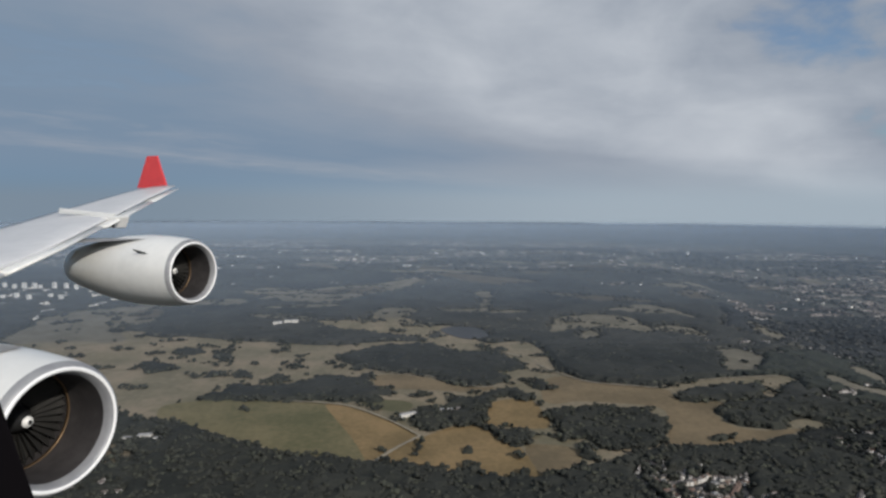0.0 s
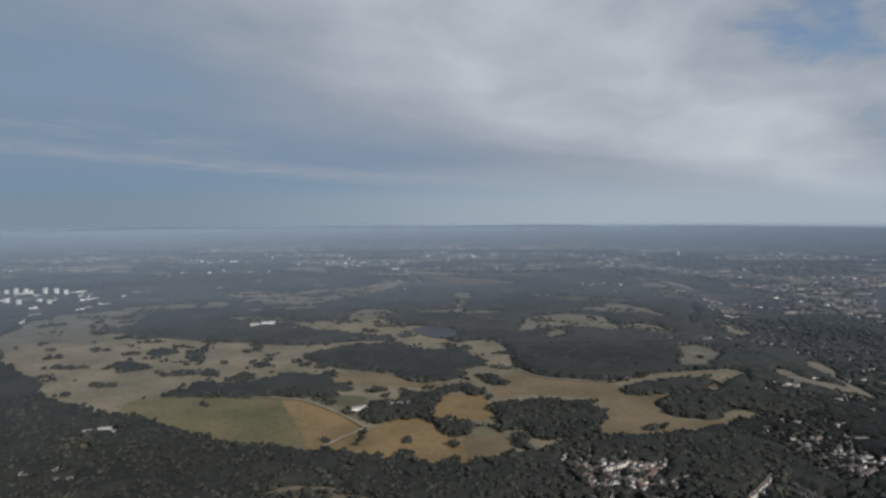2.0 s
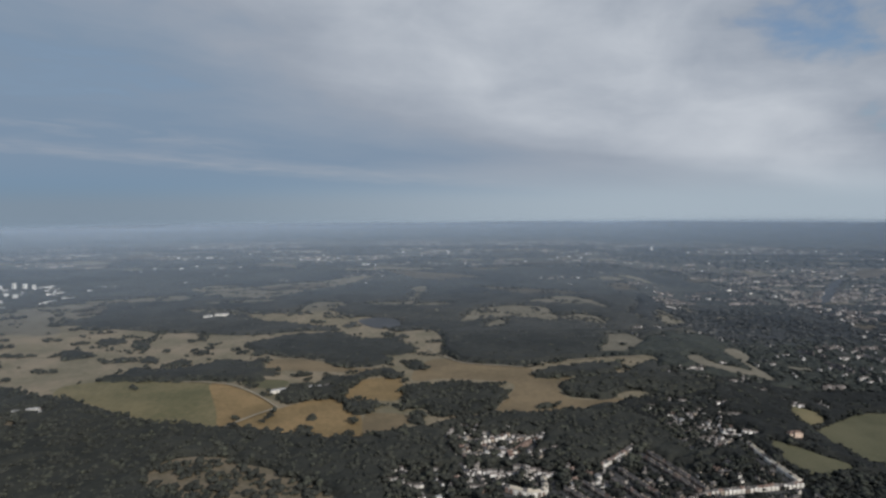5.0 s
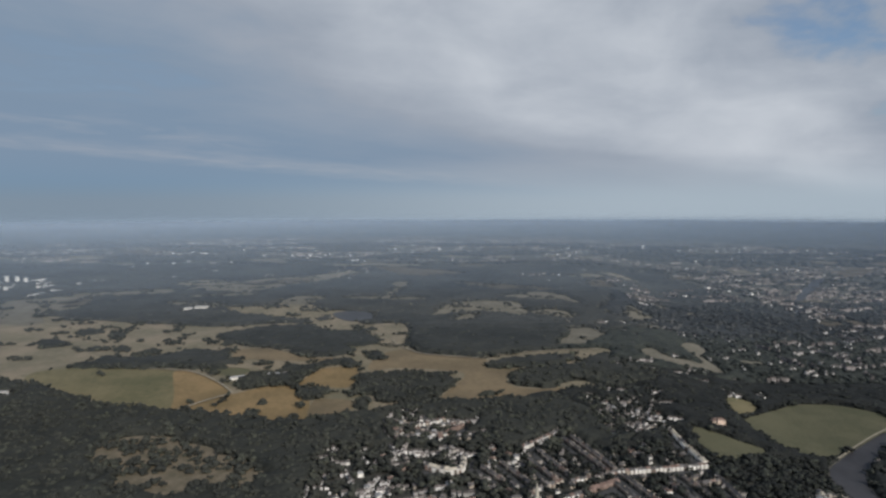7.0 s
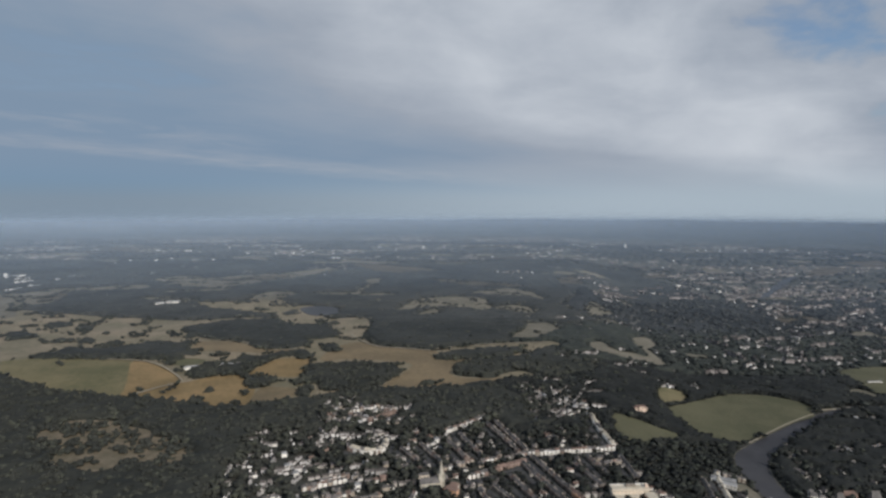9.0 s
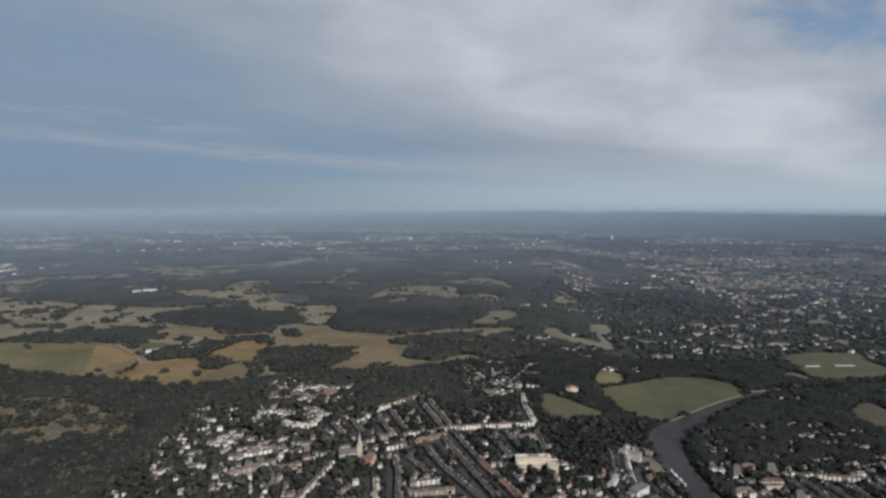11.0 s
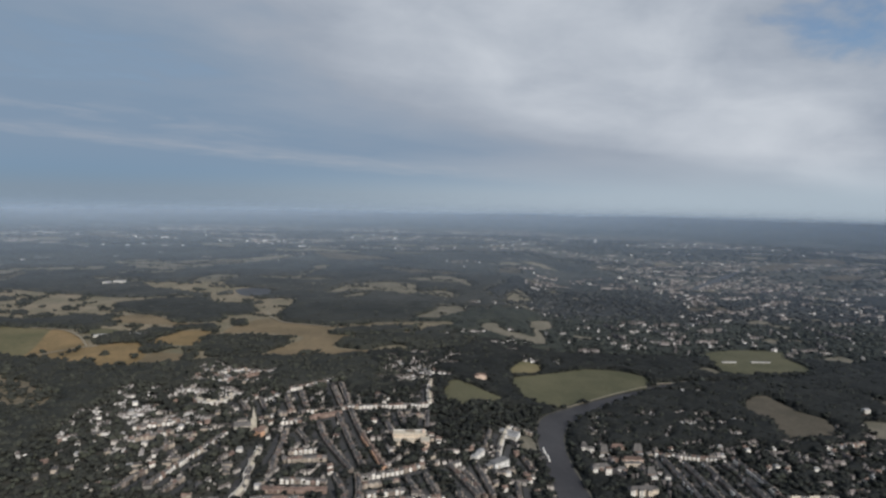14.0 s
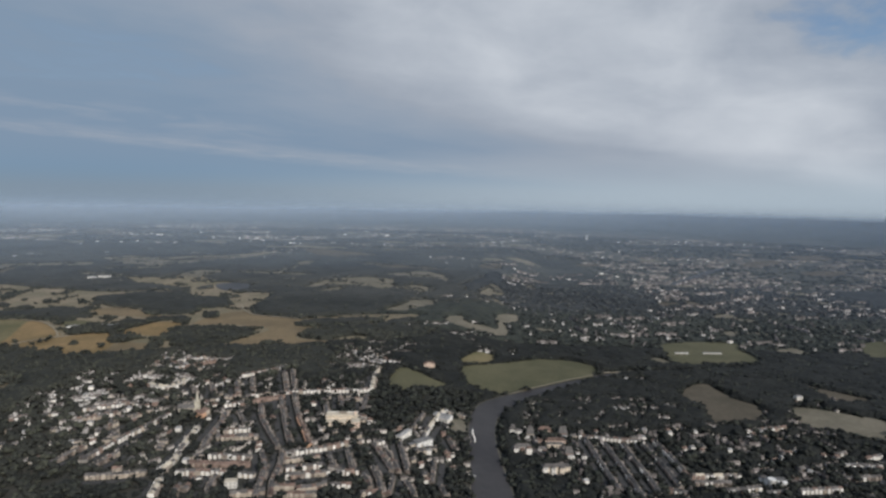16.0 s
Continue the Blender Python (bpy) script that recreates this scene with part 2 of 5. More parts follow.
SLATE = material("slate_roof", (0.060, 0.056, 0.054), (0.132, 0.120, 0.112), 0.2, 2.0, rough=0.65, vary=0.3, spec=0.3)
TILE = material("clay_tile_roof", (0.120, 0.084, 0.070), (0.190, 0.132, 0.108), 0.2, 2.0, vary=0.3)
LEAD = material("flat_roof", (0.20, 0.20, 0.20), (0.34, 0.33, 0.32), 0.1, 1.0, vary=0.2)
FELT = material("felt_roof", (0.115, 0.113, 0.110), (0.190, 0.186, 0.180), 0.1, 1.0, vary=0.2)
STONE = material("pale_stone", (0.34, 0.31, 0.25), (0.50, 0.46, 0.38), 0.3, 2.0)
WARM = material("warm_cream_wall", (0.56, 0.475, 0.37), (0.70, 0.605, 0.49), 0.2, 1.5)
ORANGE = material("orange_brick", (0.46, 0.27, 0.17), (0.60, 0.38, 0.25), 0.3, 2.0)
TERRACOTTA = material("pale_terracotta", (0.58, 0.44, 0.34), (0.72, 0.57, 0.46), 0.3, 2.0)
CREAM = material("cream_roof", (0.42, 0.37, 0.29), (0.56, 0.50, 0.40), 0.2, 1.5)
PANE = material("window_glass", (0.03, 0.035, 0.04), (0.05, 0.055, 0.06), 0.5, 3.0, rough=0.1, bump=0, spec=0.6)
MIXED = material("pale_house_walls", (0.28, 0.25, 0.22), (0.48, 0.45, 0.41), 0.05, 0.8, bump=0, island=0.5)
PALE_WALLS = material("white_house_walls", (0.34, 0.32, 0.30), (0.64, 0.62, 0.59), 0.05, 0.8, bump=0, island=0.35)
SUBURB_WALLS = material("brown_house_walls", (0.11, 0.098, 0.094), (0.32, 0.295, 0.28), 0.05, 0.8, bump=0, island=0.6)
MIXED_ROOF = material("dull_roofs", (0.085, 0.075, 0.070), (0.15, 0.13, 0.12), 0.05, 0.8, bump=0, island=0.4)
# Far walls and roofs: contrast muted in the colour, imitating haze.
HAZED_WALLS = material("hazed_walls", (0.14, 0.125, 0.115), (0.36, 0.33, 0.30), 0.02, 0.3, bump=0, island=0.35)
HAZED_ROOF = material("hazed_roofs", (0.10, 0.09, 0.085), (0.16, 0.145, 0.135), 0.02, 0.3, bump=0, island=0.25)
CONCRETE = material("pale_concrete", (0.58, 0.57, 0.54), (0.74, 0.73, 0.70), 0.05, 0.5, bump=0.1, vary=0.1)



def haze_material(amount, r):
    """Mostly clear blue sheet that stands in for sunlit haze, thickening upwards."""
    # Cut off just above the hills behind, as seen from the flight path.
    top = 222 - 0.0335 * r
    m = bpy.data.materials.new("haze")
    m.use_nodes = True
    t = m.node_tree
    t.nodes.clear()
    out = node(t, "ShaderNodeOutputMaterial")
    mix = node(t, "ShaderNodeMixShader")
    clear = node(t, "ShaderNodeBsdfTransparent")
    # Fixed normal: every sheet takes the same light whichever way it faces.
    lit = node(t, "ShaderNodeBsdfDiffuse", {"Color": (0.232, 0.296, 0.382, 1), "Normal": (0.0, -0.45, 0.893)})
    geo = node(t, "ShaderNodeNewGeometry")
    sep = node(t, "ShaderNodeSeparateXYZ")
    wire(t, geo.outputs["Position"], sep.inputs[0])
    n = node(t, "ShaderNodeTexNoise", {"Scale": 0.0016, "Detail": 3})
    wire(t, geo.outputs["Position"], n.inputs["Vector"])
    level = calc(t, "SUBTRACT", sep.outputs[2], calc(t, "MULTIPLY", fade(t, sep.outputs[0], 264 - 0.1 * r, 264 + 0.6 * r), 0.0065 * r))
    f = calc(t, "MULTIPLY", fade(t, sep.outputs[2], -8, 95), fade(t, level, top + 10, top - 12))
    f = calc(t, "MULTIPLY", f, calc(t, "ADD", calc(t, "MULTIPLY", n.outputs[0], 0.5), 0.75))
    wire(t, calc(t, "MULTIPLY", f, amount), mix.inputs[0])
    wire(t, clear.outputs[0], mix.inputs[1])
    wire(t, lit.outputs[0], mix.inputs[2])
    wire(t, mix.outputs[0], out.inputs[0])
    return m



# ---- helpers for shapes ----
RNG = np.random.default_rng(7)


def smooth(a, b, v):
    u = np.clip((v - a) / (b - a), 0, 1)
    return u * u * (3 - 2 * u)


def height(x, y):
    """The ground: a plateau, falling 20 m to the river plain, with a low ridge behind the park."""
    edge = 440 + 0.2 * np.maximum(0, y - 400)
    plain = smooth(edge, edge + 160, x)
    return -20.0 * plain * (1 - smooth(1500, 2200, y)) + 12.0 * (1 - plain) * smooth(950, 1300, y)


def mesh_object(name, verts, faces, mat, parent=None, flat=True):
    me = bpy.data.meshes.new(name)
    me.from_pydata([tuple(v) for v in verts], [], [tuple(f) for f in faces])
    me.materials.append(mat)
    me.shade_flat() if flat else me.shade_smooth()
    ob = new(name, me)
    ob.parent = parent
    return ob


def part(name, bm, mat, parent, label="", flat=True):
    """Links a bmesh as one mesh object under a thing or a part."""
    me = bpy.data.meshes.new(name)
    bm.to_mesh(me)
    bm.free()
    me.materials.append(mat)
    me.shade_flat() if flat else me.shade_smooth()
    ob = new(name, me)
    ob.parent = parent
    return tagged(ob, label)


def joined(name, chunks, mat, label, category, second=None, pattern=None, flat=True):
    """One object out of many small meshes: chunks of (verts Nx3, faces Mx3)."""
    base, vs, fs = 0, [], []
    for v, f in chunks:
        vs.append(v)
        fs.append(f + base)
        base += len(v)
    v, f = np.concatenate(vs), np.concatenate(fs)
    me = bpy.data.meshes.new(name)
    me.vertices.add(len(v))
    me.vertices.foreach_set("co", v.astype(np.float32).ravel())
    me.loops.add(f.size)
    me.loops.foreach_set("vertex_index", f.astype(np.int32).ravel())
    me.polygons.add(len(f))
    me.polygons.foreach_set("loop_start", np.arange(0, f.size, 3, dtype=np.int32))
    me.update(calc_edges=True)
    me.materials.append(mat)
    if second:
        me.materials.append(second)
        me.polygons.foreach_set("material_index", np.tile(np.array(pattern, np.int32), len(chunks)))
    me.shade_flat() if flat else me.shade_smooth()
    return tagged(new(name, me), label, category, kind="stuff")


def spline(points, steps=8, closed=False):
    p = np.array(points, float)
    n = len(p)
    if n == 2:
        return np.linspace(p[0], p[1], steps + 1)
    out = []
    for i in range(n if closed else n - 1):
        g = (lambda k: p[k % n]) if closed else (lambda k: p[min(max(k, 0), n - 1)])
        a, b, c, d = g(i - 1), g(i), g(i + 1), g(i + 2)
        for s in np.arange(steps) / steps:
            out.append(0.5 * (2 * b + (c - a) * s + (2 * a - 5 * b + 4 * c - d) * s * s + (3 * b - a - 3 * c + d) * s ** 3))
    if not closed:
        out.append(p[-1])
    return np.array(out)


def inside(poly, x, y):
    hit = np.zeros(x.shape, bool)
    px, py = poly[:, 0], poly[:, 1]
    for i in range(len(poly)):
        j = i - 1
        cross = (py[i] > y) != (py[j] > y)
        hit ^= cross & (x < (px[j] - px[i]) * (y - py[i]) / (py[j] - py[i] + 1e-9) + px[i])
    return hit


# A plan of what is where, in cells of 2 m: 0 trees, 1 open grass, 2 water, 3 built or street
CELL, X0, Y0 = 2.0, -1700.0, 60.0
GX, GY = np.meshgrid(X0 + CELL * np.arange(2150), Y0 + CELL * np.arange(1380), indexing="ij")
PLAN = np.zeros(GX.shape, np.int8)


def plan_at(x, y):
    i = np.clip(((x - X0) / CELL).astype(int), 0, PLAN.shape[0] - 1)
    j = np.clip(((y - Y0) / CELL).astype(int), 0, PLAN.shape[1] - 1)
    return PLAN[i, j]


def built_up(x, y):
    """Where the far land is town rather than wood."""
    return np.array([noise.noise((a * 0.0022, b * 0.0042, 4.0)) for a, b in zip(x, y)])


def mark(outline, value):
    lo, hi = outline.min(0), outline.max(0)
    i0, j0 = max(int((lo[0] - X0) / CELL) - 1, 0), max(int((lo[1] - Y0) / CELL) - 1, 0)
    i1, j1 = int((hi[0] - X0) / CELL) + 2, int((hi[1] - Y0) / CELL) + 2
    if i1 <= 0 or j1 <= 0:
        return
    sl = (slice(i0, i1), slice(j0, j1))
    PLAN[sl][inside(outline, GX[sl], GY[sl])] = value


# ---- ground ----


def build_ground():
    bm = bmesh.new()
    rings = np.concatenate([np.linspace(20, 1400, 70), np.geomspace(1430, 4900, 34)])
    turns = 180
    last = None
    for r in rings:
        row = []
        for k in range(turns):
            a = 2 * math.pi * k / turns
            x, y = 264 + r * math.sin(a), 30 + r * math.cos(a)
            hill = (46 + 32 * float(smooth(-0.1, 0.6, math.sin(a)))) * float(smooth(3000, 4850, r)) * (1 + 0.12 * noise.noise((math.sin(a) * 6, math.cos(a) * 6, r * 0.001)))
            row.append(bm.verts.new((x, y, float(height(x, y)) + hill)))
        if last:
            for k in range(turns):
                q = bm.faces.new((last[k], row[k], row[k - 1], last[k - 1]))
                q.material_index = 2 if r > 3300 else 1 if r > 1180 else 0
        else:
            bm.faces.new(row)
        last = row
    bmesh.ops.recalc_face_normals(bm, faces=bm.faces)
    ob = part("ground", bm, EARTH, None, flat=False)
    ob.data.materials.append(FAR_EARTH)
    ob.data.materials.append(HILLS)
    tagged(ob, "dark wooded land reaching to the hazy horizon", "ground", kind="structure")


build_ground()


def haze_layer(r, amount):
    """One curved sheet imitating hazy air over the far land, round the flight line."""
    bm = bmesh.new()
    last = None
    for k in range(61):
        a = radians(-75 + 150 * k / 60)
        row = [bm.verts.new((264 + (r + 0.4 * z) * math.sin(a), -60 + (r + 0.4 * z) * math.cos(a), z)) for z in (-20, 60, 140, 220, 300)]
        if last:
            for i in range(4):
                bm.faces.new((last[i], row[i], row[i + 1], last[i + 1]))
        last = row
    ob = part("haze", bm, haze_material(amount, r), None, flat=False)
    tagged(ob, "thin blue sheet imitating haze over the distant land", "haze", kind="structure")


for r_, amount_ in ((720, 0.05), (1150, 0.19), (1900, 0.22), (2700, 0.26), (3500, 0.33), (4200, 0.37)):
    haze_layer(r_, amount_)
LAYER = [0.10]


def sheet(name, outline, mat, label, category, lift):
    """A flat patch laid on the ground, cut into strips so that it follows the slope."""
    bm = bmesh.new()
    bm.faces.new([bm.verts.new((p[0], p[1], 0)) for p in outline])
    lo, hi = outline.min(0), outline.max(0)
    for axis in (0, 1):
        no = (1, 0, 0) if axis == 0 else (0, 1, 0)
        for c in np.arange(math.ceil(lo[axis] / 25) * 25, hi[axis], 25):
            co = (c, 0, 0) if axis == 0 else (0, c, 0)
            bmesh.ops.bisect_plane(bm, geom=bm.verts[:] + bm.edges[:] + bm.faces[:], plane_co=co, plane_no=no)
    for v in bm.verts:
        v.co.z = float(height(v.co.x, v.co.y)) + lift
    bmesh.ops.triangulate(bm, faces=bm.faces)
    bmesh.ops.recalc_face_normals(bm, faces=bm.faces)
    if sum(f.normal.z for f in bm.faces) < 0:
        bmesh.ops.reverse_faces(bm, faces=bm.faces)
    return tagged(part(name, bm, mat, None), label, category, kind="structure")


FIELD_WORDS = {"lawn": "pale lawn with a yard beside the river", "parkland": "open dry parkland grass dotted with trees", "pasture": "grassy pasture with trees round its edges",
               "hayfield": "golden brown field of cut hay", "glade": "pale grassy clearing between dark woods",
               "river_meadow": "flat green meadow beside the river", "sports_field": "mown green sports field among trees",
               "heath": "patchy pale rough grass between trees"}


def meadow(name, mat, corners):
    o = spline(corners, 8, True)
    w = np.array([noise.noise((p[0] * 0.03, p[1] * 0.03, 3.0)) for p in o])[:, None]
    v = np.array([noise.noise((p[0] * 0.012, p[1] * 0.012, 8.0)) for p in o])[:, None]
    rough = 0.30 if name == "heath" else 0.16 if name == "glade" else 0.03
    o = o + (o - o.mean(0)) * (w * rough + v * rough * 1.5)
    LAYER[0] += 0.02
    sheet(name, o, mat, FIELD_WORDS[name], "field", LAYER[0])
    mark(o, {"heath": 4, "parkland": 1, "glade": 1}.get(name, 1 if mat is FALLOW else 5))
    return o


def wood(corners):
    """A wood that stands on the grass, with a ragged edge: only its plan; the trees follow further down."""
    o = spline(corners, 6, True)
    c = o.mean(0)
    span = np.linalg.norm(o - c, axis=1).mean()
    w = np.array([(noise.noise((p[0] * 0.05, p[1] * 0.05, 5.0)), noise.noise((p[0] * 0.05, p[1] * 0.05, 11.0))) for p in o])
    mark(c + (o - c) * (1 - min(0.3, 2.6 / span)) + w * min(9.0, 0.22 * span), 0)


def ribbon(line, width):
    d = np.gradient(line, axis=0)
    d /= np.linalg.norm(d, axis=1)[:, None] + 1e-9
    n = np.stack([-d[:, 1], d[:, 0]], 1)
    w = np.broadcast_to(np.asarray(width, float), (len(line),))[:, None] / 2
    return np.concatenate([line + n * w, (line - n * w)[::-1]])


def track(points, width=2.4, mat=None, name="track", label="pale gravel track across the grass"):
    o = ribbon(spline(points, 8), width)
    LAYER[0] += 0.01
    sheet(name, o, mat or CHALK, label, "path" if name == "track" else "street", LAYER[0] + 0.1)
    mark(o, 3)


def water_material():
    m = material("river_water", (0.040, 0.038, 0.040), (0.056, 0.053, 0.054), 0.02, 0.15, rough=0.5, bump=0.08, spec=0.12)
    return m


WATER = water_material()
BANK = material("muddy_bank", (0.09, 0.085, 0.065), (0.17, 0.155, 0.12), 0.1, 0.8)


def river(points):
    p = spline(points, 10)
    bank = ribbon(p[:, :2], p[:, 2] + 2.2)
    sheet("river_bank", bank, BANK, "pale earthy bank along the river", "bank", 0.45)
    o = ribbon(p[:, :2], p[:, 2])
    sheet("river", o, WATER, "broad grey river bending between trees", "water", 0.6)
    mark(bank, 2)


POND = material("still_water", (0.052, 0.054, 0.058), (0.072, 0.074, 0.078), 0.02, 0.1, rough=0.55, bump=0.1, spec=0.12)


def lake(lift, corners):
    o = spline(corners, 8, True)
    sheet("pond", o, POND, "pale stretch of still water among trees", "water", lift)
    mark(o, 2)

meadow("parkland", GRASS, [(-264, 589), (-221, 572), (-177, 541), (-136, 517), (-116, 507), (-89, 502), (-42, 497), (-21, 493), (5, 484), (31, 474), (55, 466), (75, 466), (94, 469), (115, 480), (131, 487), (163, 497), (193, 516), (211, 523), (240, 531), (271, 525), (303, 536), (331, 550), (366, 562), (403, 572), (413, 590), (404, 601), (384, 599), (355, 570), (337, 576), (312, 588), (317, 624), (340, 650), (385, 662), (407, 680), (437, 712), (466, 727), (473, 762), (433, 760), (399, 752), (373, 744), (328, 734), (302, 709), (277, 709), (233, 725), (206, 733), (188, 760), (172, 786), (155, 810), (129, 795), (105, 775), (90, 811), (44, 901), (1, 941), (-54, 941), (-90, 929), (-127, 914), (-176, 911), (-274, 935), (-354, 952), (-442, 962), (-495, 1000), (-603, 899), (-402, 670), (-297, 597)])
meadow("parkland", GRASS, [(-197, 1077), (-156, 1085), (-117, 1103), (-76, 1121), (-30, 1102), (-1, 1054), (46, 1049), (76, 990), (94, 936), (160, 943), (172, 870), (173, 774), (144, 780), (129, 792), (109, 863), (57, 878), (21, 920), (-9, 958), (-50, 983), (-102, 1008), (-156, 1030)])
meadow("glade", PALE, [(-644, 934), (-681, 1093), (-632, 1172), (-538, 1161), (-485, 1074), (-510, 1005), (-474, 932), (-550, 922)])
meadow("pasture", OLIVE, [(-264, 589), (-285, 637), (-243, 655), (-178, 656), (-143, 649), (-110, 645), (-83, 592), (-65, 544), (-48, 499), (-89, 502), (-116, 507), (-136, 517), (-177, 541), (-221, 572)])
meadow("hayfield", GOLD, [(-109, 643), (-82, 635), (-37, 595), (-6, 556), (-26, 523), (-42, 497), (-49, 499), (-66, 544), (-88, 593)])
meadow("hayfield", GOLD, [(-1, 551), (24, 576), (48, 582), (71, 555), (88, 528), (95, 469), (75, 466), (55, 466), (31, 474), (5, 484), (-21, 493), (-41, 497), (-26, 521)])
meadow("hayfield", GOLD, [(62, 591), (75, 647), (96, 663), (119, 661), (127, 617), (124, 578), (100, 575), (80, 579)])
meadow("hayfield", STRAW, [(-62, 754), (-25, 754), (7, 740), (44, 707), (80, 707), (59, 688), (17, 693), (-25, 698), (-54, 703)])
meadow("hayfield", STRAW, [(158, 746), (186, 751), (205, 728), (259, 710), (292, 700), (293, 672), (336, 650), (313, 622), (311, 584), (335, 572), (378, 575), (333, 553), (274, 533), (229, 531), (250, 589), (258, 635), (217, 651), (172, 656), (141, 648), (135, 678)])
meadow("pasture", GREEN, [(-72, 651), (-40, 659), (-16, 650), (-17, 626), (-41, 623)])
meadow("pasture", STRAW, [(92, 528), (115, 535), (138, 523), (132, 495), (105, 480), (96, 477)])
meadow("glade", PALE, [(211, 1010), (236, 1091), (268, 1137), (321, 1123), (347, 1095), (394, 1064), (364, 1038), (305, 1052), (261, 1035)])
meadow("glade", PALE, [(400, 1029), (429, 1064), (464, 1059), (470, 1012), (434, 1004)])
meadow("glade", PALE, [(359, 1182), (399, 1209), (446, 1227), (459, 1203), (425, 1176)])
meadow("glade", PALE, [(454, 1182), (475, 1203), (505, 1198), (482, 1171)])
meadow("glade", PALE, [(588, 991), (591, 1054), (616, 1105), (634, 1083), (633, 1029), (607, 995)])
meadow("glade", PALE, [(606, 972), (619, 963), (633, 925), (624, 912), (608, 937)])
meadow("glade", PALE, [(440, 860), (473, 896), (496, 874), (490, 839), (461, 801), (425, 777), (412, 792)])
meadow("glade", PALE, [(258, 968), (272, 1014), (295, 1030), (292, 980)])
meadow("glade", PALE, [(-93, 1130), (-83, 1185), (-26, 1190), (-17, 1149), (-47, 1102)])
meadow("glade", PALE, [(27, 1164), (55, 1184), (159, 1178), (210, 1167), (168, 1148), (78, 1153)])
meadow("glade", PALE, [(108, 1200), (125, 1305), (111, 1365), (149, 1392), (136, 1267), (123, 1189)])
meadow("glade", PALE, [(-321, 1171), (-284, 1202), (-194, 1219), (-172, 1196), (-242, 1175)])
meadow("glade", PALE, [(-340, 1113), (-285, 1127), (-202, 1099), (-218, 1077), (-285, 1090)])
meadow("glade", PALE, [(-417, 1360), (-376, 1434), (-313, 1414), (-300, 1316), (-364, 1309)])
meadow("glade", PALE, [(-581, 1204), (-495, 1232), (-401, 1271), (-386, 1208), (-507, 1182)])
meadow("lawn", PALE, [(529, 322), (542, 326), (542, 297), (531, 295)])
meadow("glade", PALE, [(-368, 1346), (-302, 1401), (-221, 1447), (-116, 1529), (-24, 1654), (-5, 1536), (-77, 1401), (-147, 1322), (-183, 1256), (-266, 1234), (-316, 1241)])
meadow("glade", FALLOW, [(38, 1757), (204, 1690), (282, 1589), (205, 1519), (81, 1608)])
meadow("glade", FALLOW, [(285, 1383), (395, 1352), (487, 1287), (372, 1271)])
meadow("glade", FALLOW, [(-546, 1106), (-537, 1152), (-502, 1152), (-488, 1096)])
meadow("glade", FALLOW, [(-266, 1377), (-208, 1423), (-115, 1452), (-107, 1385), (-206, 1341)])
meadow("glade", PALE, [(275, 1108), (316, 1140), (385, 1125), (402, 1062), (390, 1011), (327, 1042), (281, 1029)])
meadow("glade", PALE, [(414, 1022), (447, 1057), (478, 1048), (478, 992), (452, 989)])
meadow("glade", PALE, [(443, 879), (463, 894), (476, 821), (456, 819)])
meadow("pasture", PALE, [(519, 744), (543, 768), (556, 730), (584, 730), (603, 730), (609, 821), (645, 860), (644, 815), (620, 769), (617, 706), (603, 670), (586, 683), (555, 686), (529, 696)])
meadow("glade", PALE, [(392, 1177), (464, 1235), (514, 1157), (524, 1111), (487, 1146), (421, 1159)])
meadow("glade", FALLOW, [(600, 1332), (620, 1425), (660, 1438), (648, 1329)])
meadow("glade", FALLOW, [(964, 1026), (998, 1071), (1013, 1045), (998, 1011)])
meadow("glade", FALLOW, [(1029, 1054), (1052, 1078), (1056, 1031), (1037, 1010)])
meadow("glade", PALE, [(1030, 910), (1055, 935), (1076, 921), (1063, 888), (1035, 890)])
meadow("glade", PALE, [(974, 752), (996, 779), (1014, 776), (995, 746)])
meadow("glade", FALLOW, [(1491, 1779), (1605, 1895), (1676, 1880), (1613, 1796), (1507, 1734)])
meadow("glade", FALLOW, [(1763, 2004), (1910, 2077), (1930, 1972), (1784, 1896)])
meadow("glade", FALLOW, [(1616, 1637), (1722, 1697), (1770, 1659), (1667, 1578), (1607, 1591)])
meadow("glade", PALE, [(798, 580), (819, 596), (829, 569), (819, 560)])
meadow("pasture", FALLOW, [(792, 440), (819, 474), (838, 480), (841, 464), (848, 429), (862, 405), (849, 366), (821, 357), (790, 357), (801, 390), (795, 417)])
meadow("pasture", PALE, [(896, 400), (917, 405), (948, 388), (974, 368), (940, 321), (919, 327), (908, 343), (886, 344), (885, 374)])
meadow("pasture", FALLOW, [(963, 491), (970, 474), (999, 446), (1000, 430), (971, 424), (959, 445)])
meadow("sports_field", LUSH, [(1175, 705), (1227, 724), (1152, 619), (1136, 629)])
meadow("sports_field", LUSH, [(851, 672), (910, 696), (970, 691), (961, 650), (961, 595), (924, 575), (866, 564), (832, 567), (839, 619)])
meadow("pasture", PALE, [(1008, 648), (1046, 671), (1057, 646), (1054, 627), (1023, 631)])
meadow("river_meadow", LUSH, [(543, 441), (542, 493), (566, 517), (605, 549), (646, 571), (691, 565), (716, 540), (709, 512), (669, 488), (624, 462), (595, 442), (575, 423), (559, 428)])
meadow("river_meadow", LUSH, [(463, 391), (463, 438), (473, 454), (490, 445), (507, 431), (525, 420), (511, 405), (490, 396), (478, 379)])
meadow("pasture", OLIVE, [(538, 513), (551, 549), (568, 577), (589, 564), (578, 538), (551, 514)])
